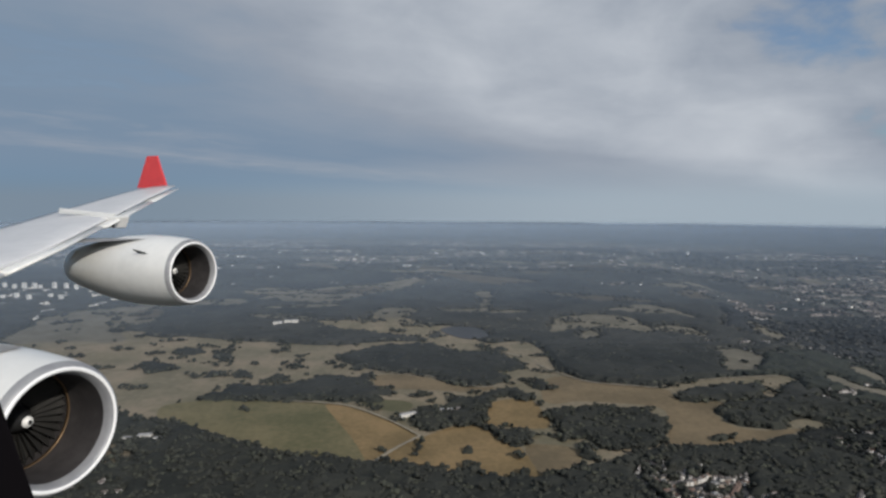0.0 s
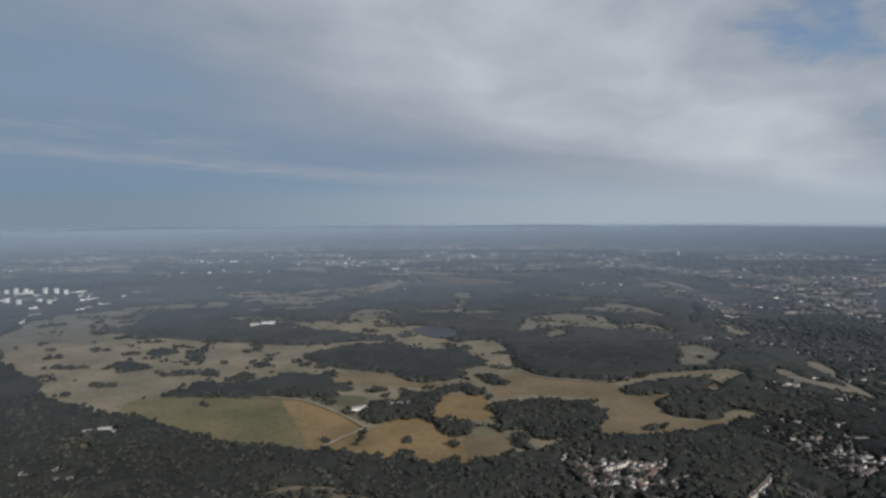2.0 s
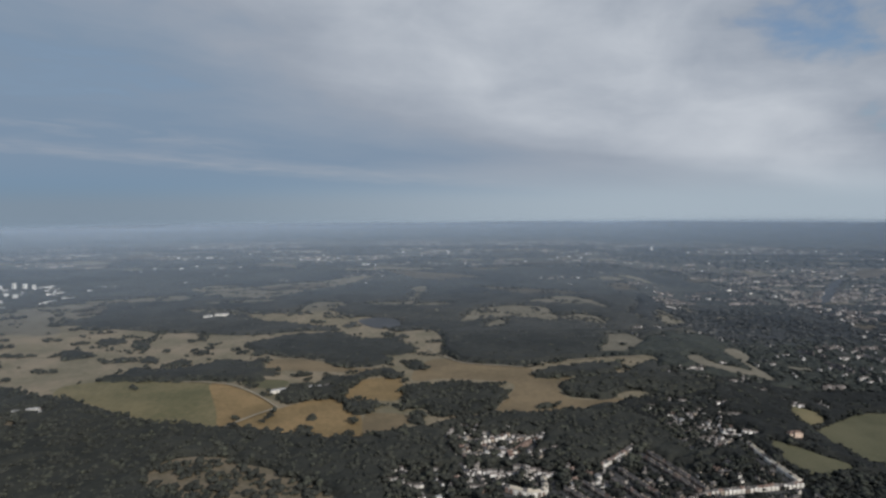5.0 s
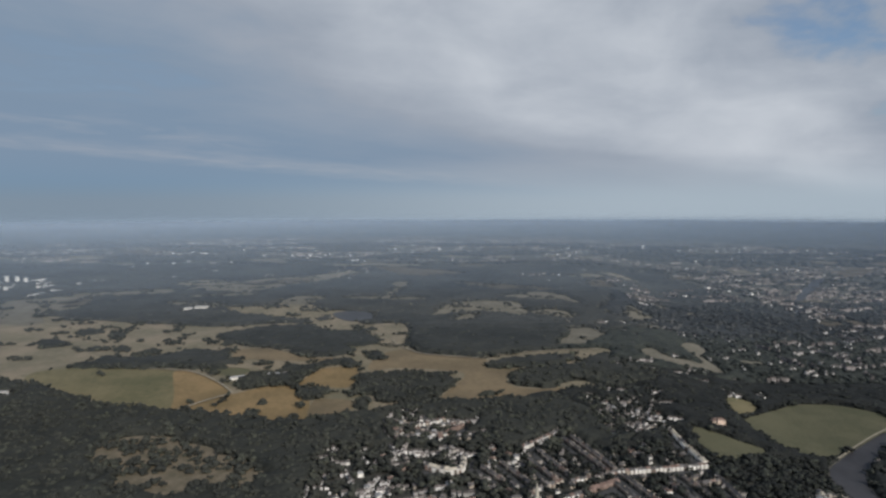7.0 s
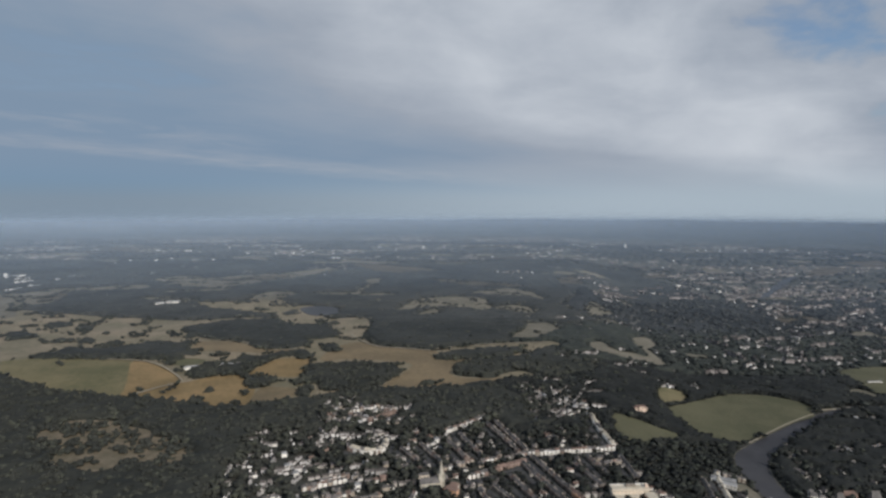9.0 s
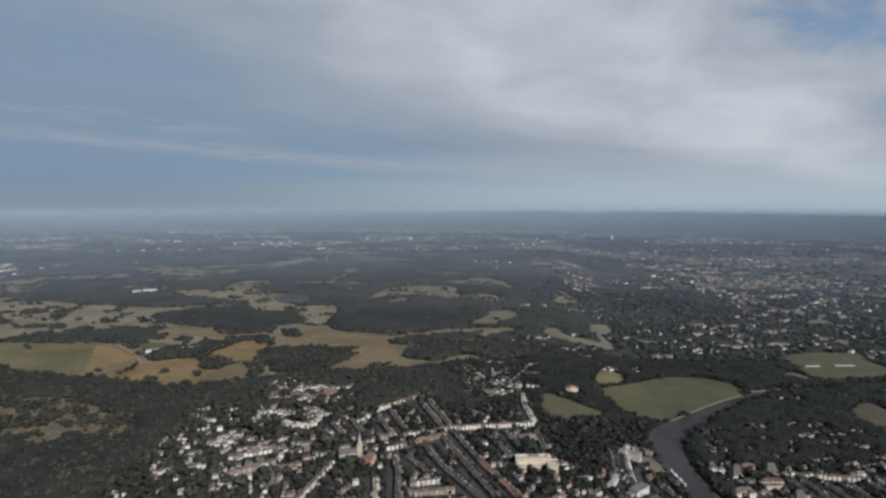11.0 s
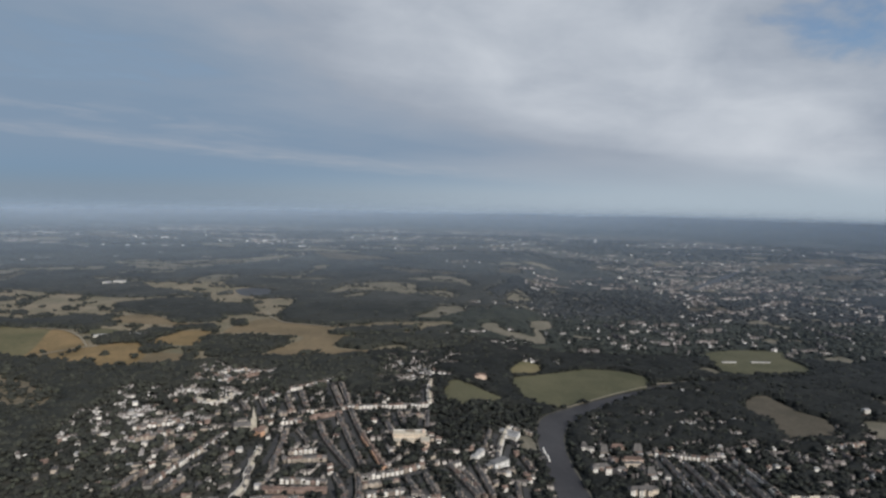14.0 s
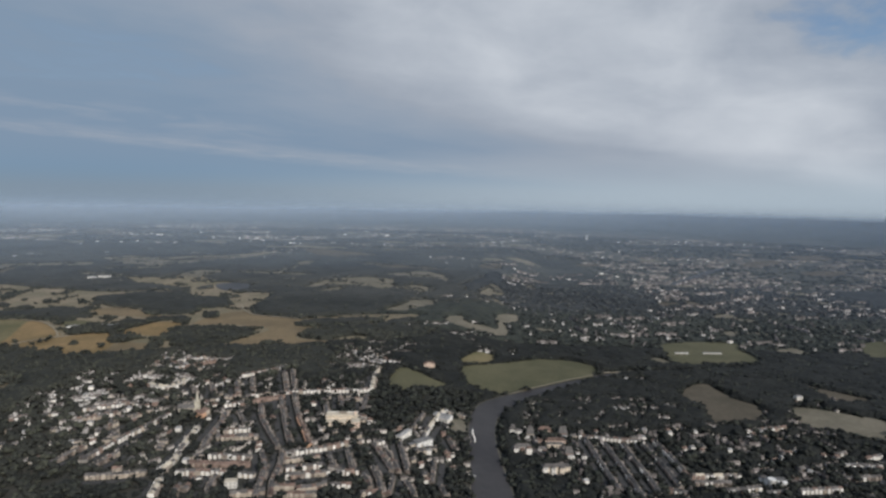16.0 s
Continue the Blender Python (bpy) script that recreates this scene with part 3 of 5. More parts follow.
wood([(-133, 836), (-113, 864), (-84, 893), (-51, 912), (2, 923), (44, 884), (83, 855), (108, 854), (131, 820), (142, 795), (124, 777), (100, 766), (106, 733), (87, 708), (59, 698), (30, 713), (7, 739), (-24, 753), (-65, 773), (-100, 797)])
wood([(-259, 655), (-251, 674), (-240, 697), (-224, 709), (-193, 701), (-167, 706), (-146, 730), (-121, 749), (-89, 740), (-67, 740), (-53, 695), (-23, 676), (-48, 665), (-45, 648), (-71, 644), (-97, 647), (-125, 655), (-148, 645), (-176, 650), (-208, 650), (-235, 652)])
wood([(-22, 593), (-10, 622), (1, 635), (23, 641), (32, 667), (59, 671), (79, 689), (91, 698), (100, 677), (79, 651), (65, 615), (59, 588), (48, 576), (25, 572), (3, 559), (-10, 569)])
wood([(51, 583), (71, 571), (100, 567), (110, 561), (96, 531), (81, 525), (73, 540), (60, 563)])
wood([(115, 613), (128, 622), (148, 626), (175, 638), (213, 633), (246, 625), (250, 600), (235, 550), (219, 535), (194, 520), (166, 513), (154, 539), (137, 542), (128, 562), (126, 587)])
wood([(281, 664), (298, 686), (336, 705), (378, 720), (418, 727), (423, 704), (403, 676), (374, 661), (339, 657), (302, 648)])
wood([(89, 693), (108, 698), (127, 665), (118, 651), (99, 661)])
wood([(123, 717), (139, 733), (155, 707), (155, 690), (134, 693)])
wood([(-385, 800), (-351, 803), (-322, 776), (-341, 759), (-357, 749)])
wood([(-374, 859), (-360, 884), (-319, 866), (-326, 845), (-353, 842)])
wood([(-302, 828), (-290, 848), (-272, 844), (-271, 821)])
wood([(-284, 737), (-282, 761), (-256, 764), (-264, 737)])
wood([(-244, 742), (-242, 767), (-221, 761), (-215, 731)])
wood([(-198, 731), (-192, 752), (-169, 741), (-169, 726)])
wood([(-107, 774), (-100, 794), (-78, 782), (-87, 768)])
wood([(-197, 613), (-191, 622), (-181, 614)])
wood([(-106, 507), (-101, 516), (-92, 511), (-97, 503)])
wood([(-43, 516), (-38, 524), (-31, 520), (-37, 513)])
wood([(30, 517), (37, 529), (47, 523), (42, 504), (34, 505)])
wood([(30, 486), (45, 496), (48, 468), (39, 461), (31, 472)])
wood([(74, 501), (81, 510), (87, 505), (80, 496)])
wood([(77, 471), (83, 486), (88, 476), (85, 457), (78, 457)])
wood([(-22, 672), (-6, 683), (11, 673), (-1, 663)])
wood([(18, 673), (28, 682), (33, 675)])
wood([(242, 687), (252, 696), (256, 687)])
wood([(264, 545), (283, 557), (299, 555), (288, 540), (274, 540)])
wood([(101, 887), (120, 906), (130, 891), (109, 869)])
wood([(-1, 982), (22, 1003), (33, 973), (9, 961)])
wood([(-61, 626), (-50, 634), (-43, 622), (-53, 617)])
wood([(-14, 499), (-6, 533), (-1, 538), (-8, 510)])
wood([(119, 558), (133, 551), (140, 542), (126, 542)])
wood([(-158, 749), (-150, 760), (-143, 749)])
wood([(142, 532), (155, 527), (152, 497), (135, 500)])
meadow("heath", HEATH, [(-61, 386), (-61, 419), (-29, 426), (13, 409), (45, 399), (76, 373), (91, 346), (76, 328), (45, 335), (28, 325), (2, 320), (-27, 320)])
meadow("heath", HEATH, [(-283, 518), (-281, 533), (-259, 524), (-250, 495), (-268, 493)])
lake(0.9, [(26, 1028), (66, 1047), (99, 1021), (103, 978), (72, 958), (42, 985)])
lake(0.6, [(1101, 1343), (1312, 1625), (1413, 1718), (1254, 1508), (1117, 1334)])
track([(-222, 571), (-178, 543), (-136, 519)], 3.0)
track([(-164, 654), (-110, 645), (-78, 633), (-37, 595), (-4, 553)], 2.6)
track([(-4, 553), (-26, 524), (-44, 494)], 3.6)
track([(155, 810), (170, 774), (205, 728), (259, 712), (283, 707), (327, 731), (398, 749), (462, 757)], 3.2)
track([(97, 900), (118, 870), (135, 846)], 3.2)
track([(-64, 768), (6, 748), (59, 707), (94, 711)], 2.4)
track([(710, 515), (748, 523), (794, 532)], 3.0)
track([(717, 515), (824, 535), (937, 563)])
track([(708, 506), (662, 476), (626, 449), (594, 424)], 2.0)
meadow("river_meadow", LUSH, [(566, 424), (580, 418), (606, 438), (636, 455), (672, 480), (706, 500), (690, 520), (640, 500), (590, 470)])
river([(562, 100, 36), (561, 187, 32), (559, 240, 27), (558, 300, 24), (563, 349, 26), (577, 386, 27), (602, 414, 22), (633, 440, 18), (668, 468, 15), (712, 500, 10), (770, 532, 6)])

# ---- houses ----


def box(bm, x0, x1, y0, y1, z0, z1):
    v = [bm.verts.new(p) for p in ((x0, y0, z0), (x1, y0, z0), (x1, y1, z0), (x0, y1, z0), (x0, y0, z1), (x1, y0, z1), (x1, y1, z1), (x0, y1, z1))]
    for f in ((3, 2, 1, 0), (4, 5, 6, 7), (0, 1, 5, 4), (1, 2, 6, 5), (2, 3, 7, 6), (3, 0, 4, 7)):
        bm.faces.new([v[i] for i in f])


def gable(bm, x0, x1, y0, y1, z0, z1, hip=0.0):
    ym = (y0 + y1) / 2
    v = [bm.verts.new(p) for p in ((x0, y0, z0), (x1, y0, z0), (x1, y1, z0), (x0, y1, z0), (x0 + hip, ym, z1), (x1 - hip, ym, z1))]
    for f in ((3, 2, 1, 0), (0, 1, 5, 4), (2, 3, 4, 5), (1, 2, 5), (3, 0, 4)):
        bm.faces.new([v[i] for i in f])


def shared(name, me, parent, m):
    ob = new(name, me)
    ob.parent = parent
    ob.matrix_basis = m
    return ob


def bay_mesh(mat):
    bm = bmesh.new()
    box(bm, -0.95, 0.95, -0.7, 0.1, 0, 2.8)
    gable(bm, -1.0, 1.0, -0.8, 0.1, 2.8, 3.4, 0.5)
    me = bpy.data.meshes.new("bay")
    bm.to_mesh(me)
    bm.free()
    me.materials.append(mat)
    return me


def chimney_mesh():
    bm = bmesh.new()
    box(bm, -0.35, 0.35, -0.75, 0.75, 0, 1.5)
    box(bm, -0.42, 0.42, -0.82, 0.82, 1.2, 1.35)
    for k in (-0.5, 0, 0.5):
        bmesh.ops.create_cone(bm, cap_ends=True, segments=6, radius1=0.14, radius2=0.11, depth=0.5, matrix=pose(0, k, 1.72))
    me = bpy.data.meshes.new("chimney")
    bm.to_mesh(me)
    bm.free()
    me.materials.append(STOCK)
    return me


def wing_mesh():
    """The narrow kitchen wing behind a terraced house."""
    bm = bmesh.new()
    box(bm, -0.8, 0.8, -0.1, 2.0, -1, 2.0)
    v = [bm.verts.new(p) for p in ((-0.9, -0.1, 1.98), (0.9, -0.1, 1.98), (0.9, 2.1, 1.98), (-0.9, 2.1, 1.98), (-0.9, -0.1, 2.9), (-0.9, 2.1, 2.9))]
    for f in ((0, 1, 4), (1, 2, 5, 4), (2, 3, 5), (3, 0, 4, 5)):
        bm.faces.new([v[k] for k in f])
    me = bpy.data.meshes.new("back_wing")
    bm.to_mesh(me)
    bm.free()
    me.materials.append(BROWN)
    return me


BAY = {"bright": bay_mesh(RENDERED), "": bay_mesh(STOCK), "side": bay_mesh(BROWN), "red": bay_mesh(RED), "orange": bay_mesh(ORANGE), "grey": bay_mesh(BROWN), "white": bay_mesh(RENDERED)}
CHIMNEY = chimney_mesh()
BACK_WING = wing_mesh()
UNIT = 3.6


def terrace(points, look_="", deep=3.7, eaves=2.9):
    """A row of joined houses along a line: wall, roof, a bay and a chimney for each house."""
    p = spline(points, 12)
    seg = np.linalg.norm(np.diff(p, axis=0), axis=1)
    along = np.concatenate([[0], np.cumsum(seg)])
    count = max(2, int(round(along[-1] / UNIT)))
    s = np.linspace(0, along[-1], count + 1)
    q = np.stack([np.interp(s, along, p[:, i]) for i in (0, 1)], 1)
    if q[0, 0] > q[-1, 0]:
        q = q[::-1]
    thing = new("terrace")
    side = look_ == "" and abs(q[-1, 1] - q[0, 1]) > 0.8 * abs(q[-1, 0] - q[0, 0])
    deep = 3.1 if side else deep
    mid = q.mean(0)
    z0 = float(height(*mid))
    thing.location = (*mid, z0)
    d = np.gradient(q, axis=0)
    d /= np.linalg.norm(d, axis=1)[:, None]
    n = np.stack([-d[:, 1], d[:, 0]], 1)
    wall = bmesh.new()
    up = np.array([float(height(*c)) - z0 for c in q])
    tints = {"red": (RED, STOCK), "orange": (ORANGE, RED, STOCK), "grey": (BROWN, BROWN, LIGHT_BRICK), "white": (RENDERED, RENDERED, LIGHT_BRICK), "bright": (LIGHT_BRICK, STOCK, RED, BROWN)}.get(look_, (BROWN, BROWN, STOCK, RED) if side else (STOCK, BROWN, RED, LIGHT_BRICK))
    rows = [[wall.verts.new((*(q[i] - mid + n[i] * w), up[i] + z)) for w, z in ((0, -1.5), (0, eaves), (deep, eaves), (deep, -1.5))] for i in range(count + 1)]
    for i in range(count):
        a, b, na, nb = q[i] - mid, q[i + 1] - mid, n[i], n[i + 1]
        zz = max(up[i], up[i + 1])
        e, r = zz + eaves, zz + eaves + RNG.uniform(0.9, 1.8)
        tint = int(RNG.integers(len(tints)))
        for k in range(3):
            wall.faces.new((rows[i][k], rows[i][k + 1], rows[i + 1][k + 1], rows[i + 1][k])).material_index = tint
        roof = bmesh.new()
        o = [a - na * 0.3, b - nb * 0.3, b + nb * (deep + 0.3), a + na * (deep + 0.3)]
        v = [roof.verts.new((*c, e - 0.02)) for c in o] + [roof.verts.new((*(a + na * deep / 2), r)), roof.verts.new((*(b + nb * deep / 2), r))]
        for f in ((0, 1, 5, 4), (2, 3, 4, 5), (1, 2, 5), (3, 0, 4), (3, 2, 1, 0)):
            roof.faces.new([v[k] for k in f])
        part("roof", roof, {"red": TILE, "orange": TILE, "grey": SLATE, "white": CREAM if RNG.random() < 0.55 else SLATE}.get(look_, SLATE if RNG.random() < (0.85 if side else 0.66) else TILE), thing)
        t = (b - a) / np.linalg.norm(b - a)
        turn = math.degrees(math.atan2(t[1], t[0]))
        c = (a + b) / 2
        kind = "side" if side and RNG.random() < 0.75 else look_
        if kind == "grey" and RNG.random() < 0.22:
            kind = "white"
        elif kind in ("bright", "white") and RNG.random() < 0.28:
            kind = str(RNG.choice(("", "red", "side")))
        shared("bay", BAY[kind], thing, pose(c[0], c[1], zz - 0.1, 0, 0, turn) @ Matrix.Diagonal((RNG.uniform(0.9, 1.6), 1, RNG.uniform(0.85, 1.2), 1)))
        if abs(t[1]) > 0.6 and RNG.random() < 0.45:
            w = c + (na + nb) / 2 * deep
            shared("back_wing", BACK_WING, thing, pose(w[0], w[1], zz - 0.1, 0, 0, turn))
        if RNG.random() < 0.4:
            k = b + nb * deep * RNG.uniform(0.35, 0.65)
            shared("chimney", CHIMNEY, thing, pose(k[0], k[1], r - 0.4, 0, 0, turn) @ Matrix.Scale(0.55, 4))
        foot = np.array([a - na * 1.5, b - nb * 1.5, b + nb * (deep + 1.0), a + na * (deep + 1.0)]) + mid
        mark(foot, 3)
    wall.faces.new(rows[0][::-1])
    wall.faces.new(rows[-1])
    bmesh.ops.recalc_face_normals(wall, faces=wall.faces)
    walls = part("wall", wall, tints[0], thing)
    for m in tints[1:]:
        walls.data.materials.append(m)
    words = {"bright": "row of terraced houses with white bays and slate roofs", "": "row of brown brick terraced houses with slate roofs",
             "red": "row of red brick terraced houses with tiled roofs", "grey": "row of grey-brown terraced houses under slate roofs", "orange": "row of orange brick terraced houses with tiled roofs", "white": "row of white terraced houses with cream roofs"}[look_]
    tagged(thing, words, "houses", "terraces of the town")
    # the street in front
    street = q - n * 5.0
    LAYER[0] += 0.004
    if count > 5:
        o = ribbon(street, 4.5)
        sheet("street", o, TARMAC, "narrow asphalt street in front of a terrace", "street", 0.3 + LAYER[0] * 0.1)
        mark(o, 3)


def house_kind(w, d, e, rise, wall_mat, roof_mat, wing):
    thing = new("house")
    bm = bmesh.new()
    box(bm, -w / 2, w / 2, -d / 2, d / 2, -1.2, e)
    if wing:
        box(bm, -w / 2, -w / 2 + w * 0.42, -d / 2 - 1.4, -d / 2 + 0.2, -1.2, e - 0.3)
    part("wall", bm, wall_mat, thing)
    bm = bmesh.new()
    gable(bm, -w / 2 - 0.3, w / 2 + 0.3, -d / 2 - 0.3, d / 2 + 0.3, e - 0.02, e + rise, 0 if wing else w * 0.22)
    part("roof", bm, roof_mat, thing)
    if wing:
        bm = bmesh.new()
        c = -w / 2 + w * 0.21
        v = [bm.verts.new(p) for p in ((c - w * 0.25, -d / 2 - 1.6, e - 0.3), (c + w * 0.25, -d / 2 - 1.6, e - 0.3), (c, -d / 2 - 1.6, e + rise * 0.7),
                                       (c - w * 0.25, 0, e - 0.3), (c + w * 0.25, 0, e - 0.3), (c, 0, e + rise * 0.7))]
        for f in ((0, 1, 2), (0, 2, 5, 3), (1, 4, 5, 2), (0, 3, 4, 1), (3, 5, 4)):
            bm.faces.new([v[k] for k in f])
        part("porch_roof", bm, roof_mat, thing)
    shared("chimney", CHIMNEY, thing, pose(w * 0.3, 0, e + rise - 0.6, 0, 0, 90) @ Matrix.Scale(0.6, 4))
    return thing


KINDS = [house_kind(4.0, 3.4, 2.7, 1.3, STOCK, SLATE, True), house_kind(3.4, 3.2, 2.6, 1.3, RENDERED, SLATE, False),
         house_kind(4.4, 3.6, 2.7, 1.4, RED, TILE, True), house_kind(3.8, 3.4, 2.8, 1.2, RENDERED, TILE, True),
         house_kind(6.0, 3.8, 2.9, 1.2, STOCK, SLATE, False), house_kind(4.4, 4.0, 3.3, 1.1, RENDERED, LEAD, False)]
HOUSE_WORDS = ["brown brick house with a gabled slate roof", "small white-walled house with a hipped slate roof", "red brick house with a tiled roof",
               "white house with a clay tile roof", "long brown brick house under a slate roof", "white villa with a low grey roof"]
USED = [0] * 6


def house(x, y, turn, kind):
    m = pose(x, y, float(height(x, y)), 0, 0, turn)
    k = KINDS[kind]
    USED[kind] += 1
    if USED[kind] == 1:
        k.matrix_world = m
        tagged(k, HOUSE_WORDS[kind], "house", "houses among the trees")
    else:
        copy_thing(k, m)
    c, s = math.cos(radians(turn)), math.sin(radians(turn))
    mark(np.array([(x + c * u - s * v, y + s * u + c * v) for u, v in ((-2.4, -4.5), (2.4, -4.5), (2.4, 2.0), (-2.4, 2.0))]), 3)


WILD = np.array([(448, 345), (455, 400), (461, 420), (536, 455), (548, 406), (547, 350), (497, 318), (491, 294), (477, 268), (460, 285)], float)


FAR_WILD = np.array([(640, 1078), (757, 1281), (871, 1279), (974, 1240), (987, 1112), (895, 899), (793, 877), (701, 897), (641, 953)], float)


def wild(x, y):
    """The riverside wood and the long wood beyond the suburb, where no house stands."""
    return bool(inside(WILD, np.array([x]), np.array([y]))[0] or inside(FAR_WILD, np.array([x]), np.array([y]))[0])


def free(x, y, r):
    a = np.linspace(0, 6.28, 9)
    v = plan_at(np.concatenate([[x], x + r * np.cos(a)]), np.concatenate([[y], y + r * np.sin(a)]))
    return v.max() == 0 and not wild(x, y)


def hamlet(x0, x1, y0, y1, count, turn, gap=1.0):
    """Houses strewn along parallel lanes within a block of land."""
    made, tries = 0, 0
    while made < count and tries < count * 14:
        tries += 1
        x, y = RNG.uniform(x0, x1), RNG.uniform(y0, y1)
        c, s = math.cos(radians(turn)), math.sin(radians(turn))
        v = -s * x + c * y
        v = round(v / 8) * 8 + RNG.uniform(-1, 1)
        u = round((c * x + s * y) / 5) * 5
        x, y = c * u - s * v, s * u + c * v
        if not free(x, y, 2.6 * gap):
            continue
        house(x, y, turn + RNG.choice((0, 0, 0, 90)) + RNG.uniform(-6, 6), int(RNG.choice(6, p=(0.2, 0.22, 0.12, 0.16, 0.16, 0.14))))
        made += 1


def window_mesh():
    bm = bmesh.new()
    box(bm, -0.55, 0.55, -0.05, 0.05, -0.45, 0.45)
    me = bpy.data.meshes.new("window")
    bm.to_mesh(me)
    bm.free()
    me.materials.append(PANE)
    return me


WINDOW = window_mesh()


def block(name, x, y, turn, parts_, label, category="building"):
    """A larger building out of boxes: (x0, x1, y0, y1, height, wall, roof kind)."""
    thing = new(name)
    for x0, x1, y0, y1, h, wall_mat, roof_mat, rise in parts_:
        bm = bmesh.new()
        box(bm, x0, x1, y0, y1, -2, h)
        part("wall", bm, wall_mat, thing)
        bm = bmesh.new()
        if rise > 0:
            gable(bm, x0 - 0.3, x1 + 0.3, y0 - 0.3, y1 + 0.3, h - 0.02, h + rise, min(3, (x1 - x0) * 0.2))
        else:
            box(bm, x0 - 0.2, x1 + 0.2, y0 - 0.2, y1 + 0.2, h - 0.02, h + 0.5)
        part("roof", bm, roof_mat, thing)
        floors, across = max(1, int(h / 2.2)), max(1, int((x1 - x0) / 2.6))
        for k in range(floors):
            for j in range(across):
                u = x0 + (x1 - x0) * (j + 0.5) / across
                shared("window", WINDOW, thing, pose(u, y0, h * (k + 0.55) / floors))
    thing.matrix_world = pose(x, y, float(height(x, y)), 0, 0, turn)
    c, s = math.cos(radians(turn)), math.sin(radians(turn))
    for x0, x1, y0, y1, *_ in parts_:
        mark(np.array([(x + c * u - s * v, y + s * u + c * v) for u, v in ((x0 - 1, y0 - 3), (x1 + 1, y0 - 3), (x1 + 1, y1 + 1), (x0 - 1, y1 + 1))]), 3)
    return tagged(thing, label, category)


def round_hall(x, y):
    """Grey hall with two round fronts, each a ribbed drum under a flat cap, before a gabled back."""
    thing = block("round_hall", x, y, 0, [(-8, 7, 4, 9, 6, CONCRETE, FELT, 0), (-10, -4, 9.6, 13, 5, RENDERED, SLATE, 1.4)], "grey hall with two round ribbed fronts and white trim")
    for u, r, h in ((-5, 2.8, 7.0), (3, 3.6, 5.4)):
        bm = bmesh.new()
        bmesh.ops.create_cone(bm, cap_ends=True, segments=20, radius1=r, radius2=r, depth=h + 2, matrix=pose(u, 3.4, h / 2 - 1))
        drum = part("drum", bm, FELT, thing)
        bm = bmesh.new()
        bmesh.ops.create_cone(bm, cap_ends=True, segments=20, radius1=r + 0.3, radius2=r + 0.3, depth=0.5, matrix=pose(u, 3.4, h + 0.24))
        part("cap", bm, CONCRETE, drum, "pale round cap")
        for k in range(9):
            a = radians(-170 + k * 20)
            bm = bmesh.new()
            box(bm, -0.22, 0.22, -0.15, 0.15, 0, h)
            bm.transform(pose(u + (r + 0.05) * math.cos(a), 3.4 + (r + 0.05) * math.sin(a), 0, 0, 0, math.degrees(a) + 90))
            part("rib", bm, RENDERED, drum, "white upright rib")


def hospital(x, y, turn):
    """Long flat-roofed building: a main range under a deep cornice, a balcony along its front, brick wings."""
    thing = block("hospital", x, y, turn, [(-15, 12, 2, 8, 7.2, WARM, CREAM, 0), (-14, -7.5, -5, 1.2, 3.6, WARM, CREAM, 0), (-3.5, 2.5, -3.6, 1.2, 3.6, WARM, CREAM, 0), (8, 15, -8, 1.4, 4.6, TERRACOTTA, CREAM, 0)],
                  "long warm cream building with flat roofs and brick wings")
    # Cornice and balcony are added to cast dark bands across the front.
    for name, x0, x1, y0, y1, z0, z1, mat in (("cornice", -15.8, 12.8, 0.9, 1.9, 6.5, 7.1, WARM), ("balcony", -15.2, 7.6, 0.7, 1.96, 3.9, 4.9, WARM), ("parapet", -15.2, 12.2, 7.6, 8.2, 7.72, 8.5, RENDERED),
                                              ("plant_room", -4, 3, 4.5, 7, 7.71, 9.2, STOCK), ("stair_tower", 9.4, 11.4, 3, 5.2, 7.71, 9.8, TERRACOTTA)):
        bm = bmesh.new()
        box(bm, x0, x1, y0, y1, z0, z1)
        part(name, bm, mat, thing)


def church(x, y, turn):
    thing = new("church")
    bm = bmesh.new()
    box(bm, -1.8, 1.8, -1.8, 1.8, -1, 10)
    for u in (-1.8, 1.8):
        for v in (-1.8, 1.8):
            box(bm, u - 0.4, u + 0.4, v - 0.4, v + 0.4, -1, 11)
    part("tower", bm, STONE, thing, "pale stone church tower")
    bm = bmesh.new()
    bmesh.ops.create_cone(bm, cap_ends=True, segments=8, radius1=1.8, radius2=0.08, depth=11, matrix=pose(0, 0, 15.4))
    part("spire", bm, STONE, thing)
    bm = bmesh.new()
    box(bm, -16, -1.6, -3.4, 3.4, -1, 5)
    part("nave", bm, STONE, thing)
    bm = bmesh.new()
    gable(bm, -16.4, -1.5, -3.8, 3.8, 4.98, 8.2)
    part("roof", bm, SLATE, thing)
    thing.matrix_world = pose(x, y, float(height(x, y)), 0, 0, turn)
    mark(np.array([(x - 18, y - 5), (x + 3, y - 5), (x + 3, y + 5), (x - 18, y + 5)]), 3)
    tagged(thing, "stone church with a tall spire above the terraces", "church")


def tower_block(x, y, w, d, h, turn):
    block("tower_block", x, y, turn, [(-w / 2, w / 2, -d / 2, d / 2, h, CONCRETE, LEAD, 0)], "white concrete tower block of flats at the edge of the park", "tower block")


